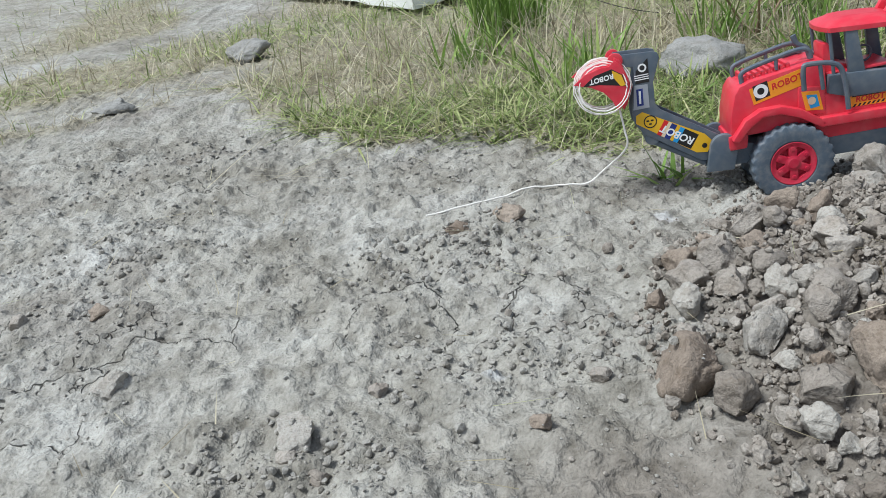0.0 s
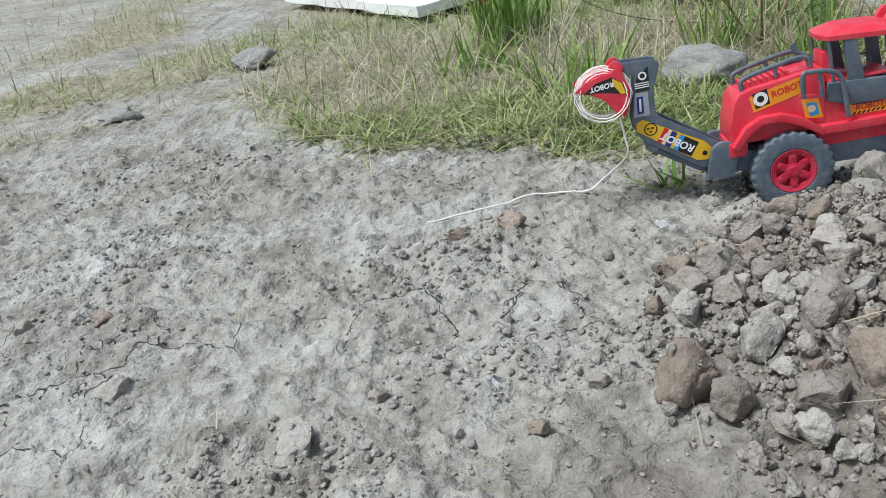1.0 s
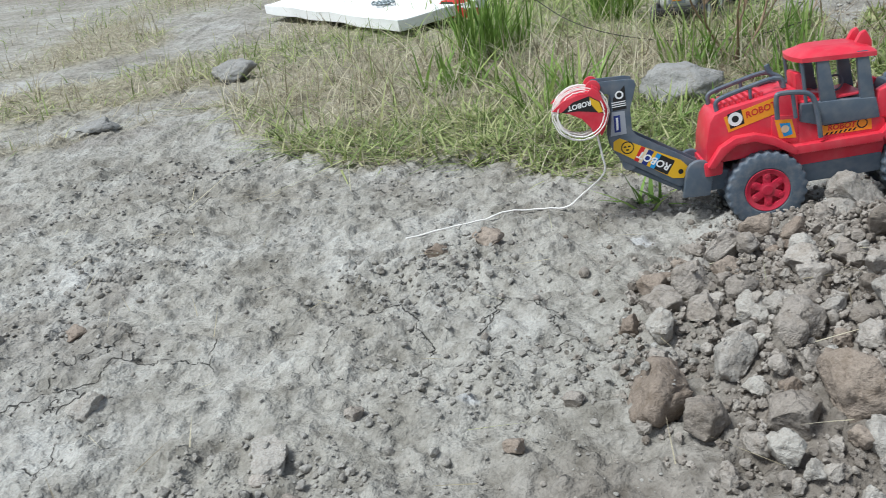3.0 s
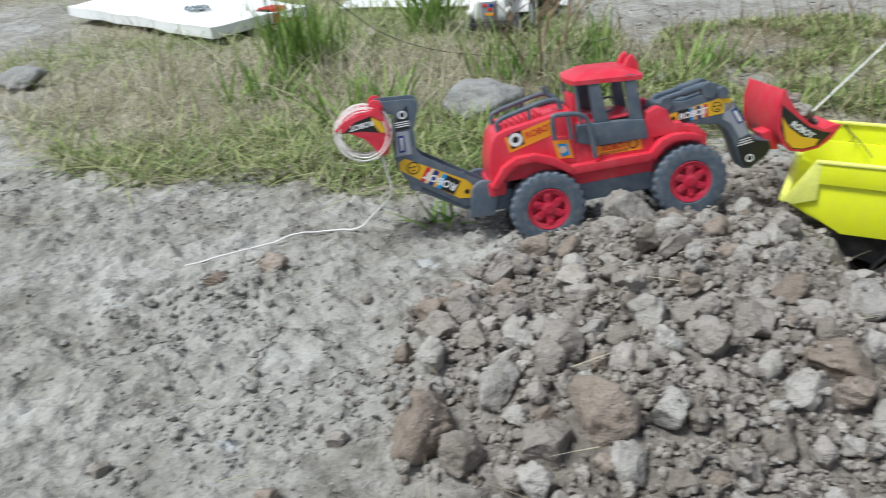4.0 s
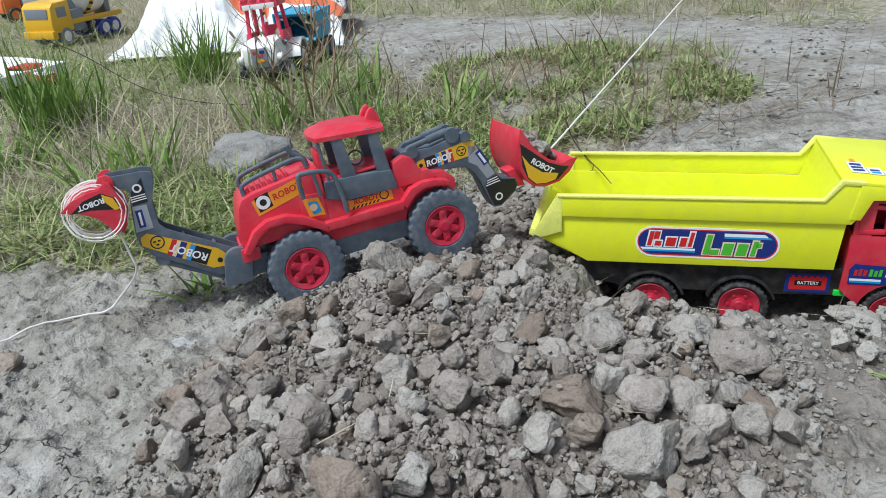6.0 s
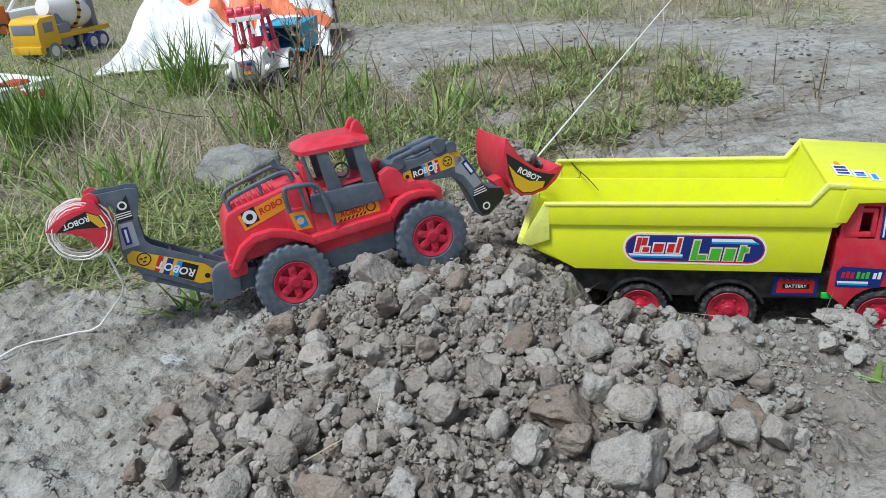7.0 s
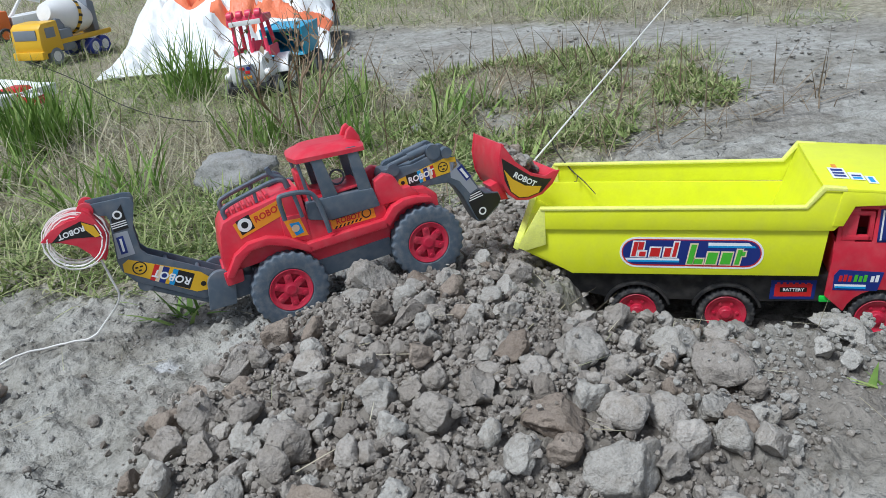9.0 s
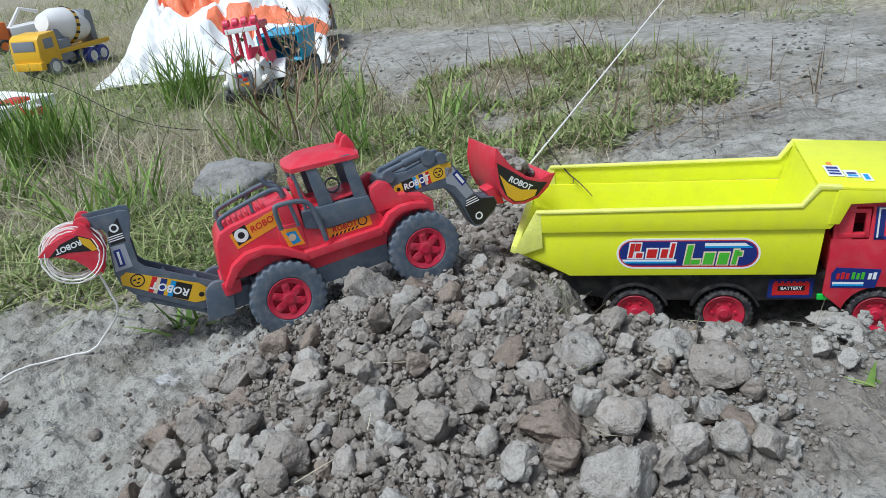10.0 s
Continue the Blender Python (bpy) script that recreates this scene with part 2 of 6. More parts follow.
def sack_material():
    """White woven plastic with a faded orange print of a bow and a disc."""
    m = bpy.data.materials.new("printed_sack")
    t, n, b = nodes_of(m)
    co = n.new("ShaderNodeTexCoord").outputs["UV"]
    xyz = n.new("ShaderNodeSeparateXYZ")
    t.links.new(co, xyz.inputs[0])

    def calc(op, a, c):
        k = n.new("ShaderNodeMath")
        k.operation = op
        for sock, v in ((k.inputs[0], a), (k.inputs[1], c)):
            if isinstance(v, (int, float)):
                sock.default_value = v
            else:
                t.links.new(v, sock)
        return k.outputs[0]

    def disc(cx, cy, rx, ry):
        dx, dy = calc("DIVIDE", calc("SUBTRACT", xyz.outputs[0], cx), rx), calc("DIVIDE", calc("SUBTRACT", xyz.outputs[1], cy), ry)
        return calc("LESS_THAN", calc("ADD", calc("MULTIPLY", dx, dx), calc("MULTIPLY", dy, dy)), 1.0)

    big = disc(0.36, 0.74, 0.22, 0.32)
    hole = disc(0.62, 0.68, 0.15, 0.24)
    right = disc(0.80, 0.86, 0.20, 0.16)
    ink = calc("MAXIMUM", calc("SUBTRACT", big, hole), calc("SUBTRACT", right, hole))
    band = calc("MULTIPLY", calc("LESS_THAN", calc("ABSOLUTE", calc("SUBTRACT", xyz.outputs[1], 0.36), 0), 0.045), calc("GREATER_THAN", xyz.outputs[0], 0.44))
    ink = calc("MAXIMUM", calc("MAXIMUM", ink, 0.0), band)
    worn = texture(t, n, "ShaderNodeTexNoise", co, 14, 5)
    ink = calc("MULTIPLY", ink, calc("MULTIPLY_ADD", worn.outputs[0], 0.5))
    ink = calc("MINIMUM", calc("MULTIPLY", ink, 1.9), 0.95)
    base = ramped(t, n, worn.outputs[0], [(0.3, (0.72, 0.72, 0.70)), (0.7, (0.86, 0.86, 0.84))])
    t.links.new(blended(t, n, ink, base, (0.78, 0.17, 0.05)), b.inputs["Base Color"])
    b.inputs["Roughness"].default_value = 0.5
    weave = texture(t, n, "ShaderNodeTexNoise", co, 30, 4)
    bump = n.new("ShaderNodeBump")
    bump.inputs["Strength"].default_value, bump.inputs["Distance"].default_value = 0.5, 0.01
    t.links.new(weave.outputs[0], bump.inputs["Height"])
    t.links.new(bump.outputs[0], b.inputs["Normal"])
    return m


SACK = sack_material()
# ---- lie of the land ----
def lattice(ix, iy, seed):
    h = np.sin(ix * 127.1 + iy * 311.7 + seed * 74.7) * 43758.5453
    return h - np.floor(h)


def vnoise(x, y, seed=0):
    """Smooth value noise in 0 to 1, for numbers or arrays."""
    ix, iy = np.floor(x), np.floor(y)
    fx, fy = x - ix, y - iy
    fx, fy = fx * fx * (3 - 2 * fx), fy * fy * (3 - 2 * fy)
    a, b = lattice(ix, iy, seed), lattice(ix + 1, iy, seed)
    c, d = lattice(ix, iy + 1, seed), lattice(ix + 1, iy + 1, seed)
    return (a * (1 - fx) + b * fx) * (1 - fy) + (c * (1 - fx) + d * fx) * fy


def fbm(x, y, seed=0, octaves=3):
    total, amount = 0, 0.5
    for k in range(octaves):
        total = total + amount * vnoise(x, y, seed + k)
        x, y, amount = x * 2.03 + 1.7, y * 2.03 - 3.1, amount * 0.5
    return total / (1 - 0.5 ** octaves)


def step(a, b, v):
    k = np.clip((v - a) / (b - a), 0, 1)
    return k * k * (3 - 2 * k)


TRUCK_AT, TRUCK_TURN = (0.680, 0.654), radians(-38)


def truck_plan(x, y):
    """Along and across the dump truck, from the middle of its near side."""
    dx, dy = x - TRUCK_AT[0], y - TRUCK_AT[1]
    c, s = np.cos(TRUCK_TURN), np.sin(TRUCK_TURN)
    return dx * c + dy * s, -dx * s + dy * c


def heap(x, y):
    h = 0.043 * np.exp(-(((x - 0.385) / 0.12) ** 2 + ((y - 0.545) / 0.115) ** 2) / 2)
    h = h + 0.016 * np.exp(-(((x - 0.43) / 0.075) ** 2 + ((y - 0.74) / 0.075) ** 2) / 2)
    return h + 0.012 * np.exp(-(((x - 0.27) / 0.05) ** 2 + ((y - 0.47) / 0.05) ** 2) / 2)


def pit(x, y):
    """How far the ground under the dump truck is dug away, 0 to 1."""
    s, v = truck_plan(x, y)
    return step(-0.125, -0.075, s) * step(0.42, 0.34, s) * step(-0.095, -0.055, v) * step(0.20, 0.15, v)


EDGE_X = (-0.95, -0.69, -0.57, -0.45, -0.34, -0.24, -0.10, 0.10, 0.14, 0.22, 0.28, 0.40, 0.62, 0.69, 0.83, 0.91, 1.05, 1.14)
EDGE_Y = (1.20, 1.24, 1.36, 1.43, 1.36, 1.20, 1.03, 1.02, 0.99, 0.94, 0.92, 0.99, 0.97, 1.05, 0.99, 1.04, 1.14, 1.16)


def bare(x, y):
    """1 on trodden clay, 0 in the grass."""
    wx = x + 0.16 * (fbm(x * 5, y * 5, 31) - 0.5)
    wy = y + 0.22 * (fbm(x * 5, y * 5, 37) - 0.5)
    edge = np.interp(wx, EDGE_X, EDGE_Y)
    front = step(edge + 0.04, edge - 0.04, wy)
    # the path that runs off behind the truck, past a belt of creeping grass
    beside = wx - 1.16 - 0.72 * (wy - 1.15)
    behind = np.minimum(wy - 1.70 - 0.10 * np.sin(wx * 7), (wx - 0.76) * 0.9)
    far_line = (wx - 1.26) * 0.78 + (wy - 2.42) * 0.62
    path = np.maximum(step(-0.05, 0.06, beside), step(-0.06, 0.06, behind)) * step(0.10, -0.04, far_line)
    # worn patches in the grass to the west
    worn = step(0.56, 0.66, fbm(x * 1.6 + 3, y * 1.3, 41)) * step(-0.25, -0.6, x) * step(3.6, 2.6, y)
    worn = np.maximum(worn, 0.8 * step(0.56, 0.66, fbm(x * 5.5 + 7, y * 5.5, 43)) * step(0.66, 0.80, x) * step(2.4, 1.9, y))
    strip = step(0.12, 0.06, np.abs(wy - 1.50 - 0.30 * (wx + 0.5))) * step(-0.30, -0.42, wx) * 0.9
    corner = step(-0.95, -1.15, wx + 0.10 * (wy - 2)) * 0.85
    return np.clip(np.maximum.reduce([front, path, worn, strip, corner]), 0, 1)


def ground_height(x, y):
    s, v = truck_plan(x, y)
    near = np.exp(-((x - 0.2) ** 2 + (y - 0.9) ** 2) / 8)
    h = 0.010 * (fbm(x * 5, y * 5, 3) - 0.5) + 0.014 * (fbm(x * 22, y * 22, 5) - 0.5)
    clumps = step(0.52, 0.72, fbm(x * 30, y * 26, 11))
    h = h + 0.0065 * clumps * step(0.40, 0.62, fbm(x * 7, y * 7, 19)) + 0.006 * (fbm(x * 85, y * 85, 7, 2) - 0.5)
    f1, f2 = fbm(x * 48, y * 44, 13, 3), fbm(x * 105, y * 98, 17, 2)
    h = h + 0.0042 * step(0.50, 0.58, f1) * (0.3 + f2) + 0.0026 * step(0.52, 0.60, f2)
    h = h * near + 0.05 * (fbm(x * 0.4, y * 0.4, 23) - 0.5) * (1 - near)
    h = h + heap(x, y) + 0.010 * step(0.002, 0.02, heap(x, y)) * (fbm(x * 30, y * 30, 51) - 0.5)
    h = h + 0.004 * step(0.6, 0.1, bare(x, y)) * step(0.95, 1.15, y)
    return h - 0.064 * pit(x, y)

# ---- building tools (toys are drawn in millimetres) ----
MM = 0.001


def part(name, bm, material, parent, label="", unit=MM, smooth=True):
    """Links a bmesh as one mesh object under a thing or a part."""
    if unit != 1:
        bmesh.ops.scale(bm, vec=(unit, unit, unit), verts=bm.verts)
    bmesh.ops.recalc_face_normals(bm, faces=bm.faces)
    me = bpy.data.meshes.new(name)
    bm.to_mesh(me)
    bm.free()
    me.materials.append(material)
    if smooth:
        me.shade_smooth()
        me.set_sharp_from_angle(angle=radians(38))
    ob = new(name, me)
    ob.parent = parent
    if label:
        tagged(ob, label)
    return ob


def thing(name, m, label, category, group=""):
    ob = tagged(new(name), label, category, group)
    ob.matrix_world = m
    return ob


def soften(bm, amount, segments=2):
    if amount:
        sharp = [e for e in bm.edges if len(e.link_faces) == 2 and e.calc_face_angle(0) > 0.6]
        bmesh.ops.bevel(bm, geom=sharp, offset=amount, segments=segments, profile=0.6, affect="EDGES", clamp_overlap=True)


def prism(points, y0, y1, bevel=0.0, bm=None):
    """A side profile of (x, z) points, given depth from y0 to y1."""
    own = bmesh.new()
    a = [own.verts.new((x, y0, z)) for x, z in points]
    b = [own.verts.new((x, y1, z)) for x, z in points]
    own.faces.new(a)
    own.faces.new(b[::-1])
    for i in range(len(a)):
        j = (i + 1) % len(a)
        own.faces.new((a[j], a[i], b[i], b[j]))
    bmesh.ops.recalc_face_normals(own, faces=own.faces)
    soften(own, bevel)
    return merged(bm, own)


def merged(bm, own):
    if bm is None:
        return own
    me = bpy.data.meshes.new("scrap")
    own.to_mesh(me)
    own.free()
    bm.from_mesh(me)
    bpy.data.meshes.remove(me)
    return bm


def box(x0, x1, y0, y1, z0, z1, bevel=0.0, bm=None):
    return prism([(x0, z0), (x1, z0), (x1, z1), (x0, z1)], y0, y1, bevel, bm)


def lathe(rings, cx=0.0, cz=0.0, seg=28, bm=None, closed=False):
    """Rings of (radius, y) turned about an axle along y through (cx, cz)."""
    own = bmesh.new()
    loops = []
    for r, y in rings:
        if r < 1e-6:
            loops.append([own.verts.new((cx, y, cz))])
        else:
            loops.append([own.verts.new((cx + r * math.cos(2 * math.pi * k / seg), y, cz + r * math.sin(2 * math.pi * k / seg))) for k in range(seg)])
    pairs = list(zip(loops, loops[1:])) + ([(loops[-1], loops[0])] if closed else [])
    for a, b in pairs:
        for k in range(seg):
            j = (k + 1) % seg
            if len(a) == 1 and len(b) > 1:
                own.faces.new((a[0], b[j], b[k]))
            elif len(b) == 1 and len(a) > 1:
                own.faces.new((a[k], a[j], b[0]))
            elif len(a) > 1:
                own.faces.new((a[k], a[j], b[j], b[k]))
    return merged(bm, own)


def tube(path, r, seg=8, bm=None, taper=1.0):
    """A round bar along a line of (x, y, z) points."""
    own = bmesh.new()
    pts = [Vector(p) for p in path]
    up, loops = Vector((0.13, 0.31, 0.94)), []
    for i, p in enumerate(pts):
        d = (pts[min(i + 1, len(pts) - 1)] - pts[max(i - 1, 0)]).normalized()
        side = d.cross(up)
        side = side.normalized() if side.length > 1e-4 else d.orthogonal().normalized()
        over = side.cross(d)
        rr = r * (1 + (taper - 1) * i / max(1, len(pts) - 1))
        loops.append([own.verts.new(p + rr * (math.cos(2 * math.pi * k / seg) * side + math.sin(2 * math.pi * k / seg) * over)) for k in range(seg)])
    for a, b in zip(loops, loops[1:]):
        for k in range(seg):
            j = (k + 1) % seg
            own.faces.new((a[k], a[j], b[j], b[k]))
    own.faces.new(loops[0][::-1])
    own.faces.new(loops[-1])
    return merged(bm, own)


def curve_through(points, steps=8):
    """A smooth line through the points."""
    pts = [Vector(p) for p in points]
    pts = [2 * pts[0] - pts[1], *pts, 2 * pts[-1] - pts[-2]]
    out = []
    for a, b, c, d in zip(pts, pts[1:], pts[2:], pts[3:]):
        for k in range(steps):
            s = k / steps
            out.append(0.5 * (2 * b + (c - a) * s + (2 * a - 5 * b + 4 * c - d) * s * s + (3 * b - a - 3 * c + d) * s ** 3))
    return out + [pts[-2]]


def arc(cx, cz, r, a0, a1, n=12):
    return [(cx + r * math.cos(radians(a0 + (a1 - a0) * k / n)), cz + r * math.sin(radians(a0 + (a1 - a0) * k / n))) for k in range(n + 1)]


def decal(points, y, depth=0.35, bm=None):
    """A sticker on a side that faces -y: (x, z) points, proud of the plane y."""
    return prism(points, y - depth, y + 0.05, 0.0, bm)


def word(text, size, at, turn=0.0, y=0.0, shear=0.0, heavy=0.0, flip=False):
    """Lettering on a side that faces -y, centred at (x, z)."""
    cu = bpy.data.curves.new("scrap", "FONT")
    cu.body, cu.size, cu.align_x, cu.align_y, cu.extrude, cu.shear, cu.offset = text, size, "CENTER", "CENTER", 0.12, shear, heavy
    cu.resolution_u = 3
    ob = bpy.data.objects.new("scrap", cu)
    scene.collection.objects.link(ob)
    me = bpy.data.meshes.new_from_object(ob.evaluated_get(bpy.context.evaluated_depsgraph_get()))
    bm = bmesh.new()
    bm.from_mesh(me)
    bpy.data.objects.remove(ob)
    bpy.data.curves.remove(cu)
    bpy.data.meshes.remove(me)
    bm.transform(pose(at[0], y, at[1], 0, -turn + (180 if flip else 0), 0) @ pose(0, 0, 0, 90, 0, 0))
    return bm


def tread_wheel(parent, cx, cz, y0, y1, r, rim_r, tyre_mat, rim_mat, near=True, spokes=6, lugs=26):
    """wheel > tyre, rim; the outer face looks to -y if near."""
    wheel = new("wheel")
    wheel.parent = parent
    out, inn = (y0, y1) if near else (y1, y0)
    s = 1 if near else -1
    w = y1 - y0
    # one skin: tread blocks stand up from the carcass in two staggered rows
    rings = [(rim_r, 2.0, None), (rim_r + 1.2, 0.8, None), (r * 0.80, 0.0, None), (r * 0.88, 0.5, None), (r * 0.975, 1.3, 0), (r, 2.6, 0), (r, w * 0.46, 0),
             (r, w * 0.54, 1), (r, w - 2.6, 1), (r * 0.975, w - 1.3, 1), (r * 0.86, w - 0.4, None), (rim_r, w, None)]
    seg, bm, loops = lugs * 4, bmesh.new(), []
    for radius, y, row in rings:
        loop = []
        for k in range(seg):
            a, low = 2 * math.pi * k / seg, row is not None and (k // 2 + row) % 2
            rr = radius * (0.955 if low else 1.0)
            loop.append(bm.verts.new((cx + rr * math.cos(a), out + s * y, cz + rr * math.sin(a))))
        loops.append(loop)
    for la, lb in zip(loops, loops[1:]):
        for k in range(seg):
            j = (k + 1) % seg
            bm.faces.new((la[k], la[j], lb[j], lb[k]))
    part("tyre", bm, tyre_mat, wheel)
    face = out + s * 2.2
    bm = lathe([(rim_r, inn - s * 1), (rim_r, out + s * 1.4), (rim_r * 0.97, out + s * 0.9), (rim_r * 0.86, face), (rim_r * 0.76, face + s * 0.5), (rim_r * 0.73, face + s * 7)], cx, cz, 36)
    lathe([(rim_r * 0.74, face + s * 7.0), (0, face + s * 7.0)], cx, cz, 24, bm)
    lathe([(rim_r * 0.38, face + s * 7), (rim_r * 0.36, face + s * 0.2), (rim_r * 0.26, face - s * 0.2), (rim_r * 0.22, face - s * 1.0), (0, face - s * 1.3)], cx, cz, 20, bm)
    if not spokes:
        # a plain dished disc with a ring of bolts
        lathe([(rim_r * 0.80, face + s * 0.8), (rim_r * 0.62, face + s * 2.6), (rim_r * 0.3, face + s * 2.2)], cx, cz, 30, bm)
        for k in range(6):
            a = 2 * math.pi * k / 6
            lathe([(rim_r * 0.085, face + s * 3), (rim_r * 0.08, face + s * 1.2), (0, face + s * 0.9)], cx + rim_r * 0.56 * math.cos(a), cz + rim_r * 0.56 * math.sin(a), 10, bm)
    for k in range(spokes):
        a = 2 * math.pi * (k + 0.5) / spokes
        lathe([(rim_r * 0.10, face + s * 0.4), (rim_r * 0.09, face - s * 0.5), (0, face - s * 0.7)], cx + rim_r * 0.66 * math.cos(a), cz + rim_r * 0.66 * math.sin(a), 10, bm)
        sp = box(rim_r * 0.2, rim_r * 0.84, *sorted((face + s * 0.3, face + s * 7)), -rim_r * 0.17, rim_r * 0.17, 0.4)
        sp.transform(Matrix.Rotation(-a, 4, "Y"))
        sp.transform(Matrix.Translation((cx, 0, cz)))
        merged(bm, sp)
    part("rim", bm, rim_mat, wheel, "six-spoked moulded plastic rim" if spokes else "crimson dished plastic rim with bolts")
    return wheel

# ---- ground ----
def spread(lo, hi, fine, far_lo, far_hi):
    """Grid lines: even between lo and hi, ever wider outside."""
    mid = list(np.arange(lo, hi, fine))
    for end, way, seed in ((far_hi, 1, hi), (far_lo, -1, lo - fine)):
        v, gap, out = seed, fine, []
        while abs(v) < abs(end) or not out:
            out.append(v)
            gap *= 1.09
            v += way * gap
        out.append(end)
        mid = mid + out if way > 0 else out[::-1] + mid
    return np.array(mid)


def build_ground():
    xs, ys = spread(-0.66, 0.92, 0.0032, -400, 400), spread(0.38, 1.10, 0.0032, -400, 400)
    gx, gy = np.meshgrid(xs, ys)
    gz = ground_height(gx, gy)
    nx, ny = len(xs), len(ys)
    i = np.arange(nx * ny).reshape(ny, nx)
    quads = np.stack([i[:-1, :-1], i[:-1, 1:], i[1:, 1:], i[1:, :-1]], -1).reshape(-1, 4)
    me = bpy.data.meshes.new("ground")
    me.from_pydata(np.stack([gx, gy, gz], -1).reshape(-1, 3), [], quads.tolist())
    loose = np.clip(step(0.003, 0.018, heap(gx, gy)) * 0.85 + pit(gx, gy) * 0.9 + np.exp(-((gx - 0.575) / 0.07) ** 2 - ((gy - 0.85) / 0.09) ** 2) + 0.85 * np.exp(-((gx - 0.65) / 0.12) ** 2 - ((gy - 0.45) / 0.11) ** 2) + 0.85 * np.exp(-((gx - 0.12) / 0.09) ** 2 - ((gy - 0.42) / 0.06) ** 2) + 0.7 * np.exp(-((gx - 0.25) / 0.06) ** 2 - ((gy - 0.86) / 0.04) ** 2) + 0.45 * step(0.60, 0.74, fbm(gx * 6, gy * 9, 61)) * step(0.5, 0.75, gy) + 0, 0, 1)
    litter = np.clip(1 - bare(gx, gy), 0, 1) * 0.9
    cracked = np.exp(-(((gx + 0.0) / 0.17) ** 2 + ((gy - 0.64) / 0.07) ** 2)) * (0.45 + 0.9 * fbm(gx * 9, gy * 9, 63)) + step(0.66, 0.80, fbm(gx * 4, gy * 4, 65)) * step(0.02, 0.0, heap(gx, gy))
    ragged = 0.5 + fbm(gx * 60, gy * 60, 67)
    stain = sum(ragged * np.exp(-((gx - a) / r) ** 2 - ((gy - b) / (0.7 * r)) ** 2) for a, b, r in ((0.203, 0.765, 0.015), (0.035, 0.543, 0.011), (0.09, 0.80, 0.006)))
    col = np.stack([loose, litter, np.clip(cracked, 0, 1), np.clip(stain, 0, 1)], -1).reshape(-1)
    att = me.color_attributes.new("soil", "FLOAT_COLOR", "POINT")
    att.data.foreach_set("color", col.astype(np.float32))
    me.shade_smooth()
    me.materials.append(CLAY)
    tagged(new("ground", me), "pale grey dry trodden clay with cracks and crumbs", "ground", kind="structure")


build_ground()


# ---- clods ----
def lump_mesh(name, seed, sub=3, rough=0.30, flat=0.85, facets=5):
    """A broken lump of dry clay: a ball cut by planes, then dented and pitted."""
    rng = random.Random(seed)
    bm = bmesh.new()
    bmesh.ops.create_icosphere(bm, subdivisions=sub, radius=0.5)
    planes = [(Vector((rng.gauss(0, 1), rng.gauss(0, 1), rng.gauss(0, 1))).normalized(), rng.uniform(0.24, 0.40)) for _ in range(facets)]
    off = Vector((rng.uniform(-50, 50), rng.uniform(-50, 50), rng.uniform(-50, 50)))
    for v in bm.verts:
        d = v.co.normalized()
        p = v.co.copy()
        for nrm, dist in planes:
            over = p.dot(nrm) - dist
            if over > 0:
                p -= nrm * over * 0.97
        k = 1 + rough * (0.9 * noise.noise(d * 1.5 + off) + 0.50 * noise.noise(d * 3.4 + off) + 0.36 * noise.noise(d * 7 + off) + 0.20 * noise.noise(d * 14 + off))
        p *= k
        v.co = (p.x, p.y, p.z * flat)
    me = bpy.data.meshes.new(name)
    bm.to_mesh(me)
    bm.free()
    me.shade_smooth()
    return me


LUMPS = {}
for key, mat in (("grey", CLOD), ("brown", CLOD_BROWN), ("pale", CLOD_PALE)):
    LUMPS[key] = []
    for k in range(9):
        me = lump_mesh("clod", 100 + k + 37 * len(LUMPS), 4, 0.235, 1.0, 7 + k % 5)
        me.materials.append(mat)
        LUMPS[key].append(me)
CLOD_LABELS = {"grey": "rough grey lump of dry clay in the dug heap", "brown": "brown crumbly lump of dry earth in the heap", "pale": "pale grey angular lump of hard clay"}
clod_rng = random.Random(7)


# the heap grows in layers: TOP is the height reached so far on a fine grid
TOP_X, TOP_Y, TOP_STEP = -0.02, 0.32, 0.0015
TOP_GX, TOP_GY = np.meshgrid(np.arange(TOP_X, 0.80, TOP_STEP), np.arange(TOP_Y, 0.95, TOP_STEP))
BASE = ground_height(TOP_GX, TOP_GY)
TOP = BASE.copy()


def window(x, y, r):
    i, j, k = int(round((y - TOP_Y) / TOP_STEP)), int(round((x - TOP_X) / TOP_STEP)), max(1, int(r / TOP_STEP))
    if not (k < i < TOP.shape[0] - k and k < j < TOP.shape[1] - k):
        return None
    return np.s_[i - k:i + k + 1, j - k:j + k + 1]


def rest_height(x, y, r):
    """How high a lump of radius r comes to rest, and the bare ground below it."""
    w = window(x, y, r)
    if w is None:
        g = float(ground_height(np.float64(x), np.float64(y)))
        return g, g
    return float(0.5 * TOP[w].mean() + 0.5 * np.median(TOP[w])), float(BASE[w].mean())


def settle(x, y, z, r, up):
    """Raises the heap by a lump with its centre at z."""
    w = window(x, y, r)
    if w is not None:
        d2 = ((TOP_GX[w] - x) ** 2 + (TOP_GY[w] - y) ** 2) / (r * r)
        TOP[w] = np.where(d2 < 1, np.maximum(TOP[w], z + up * np.sqrt(np.maximum(0, 1 - d2))), TOP[w])


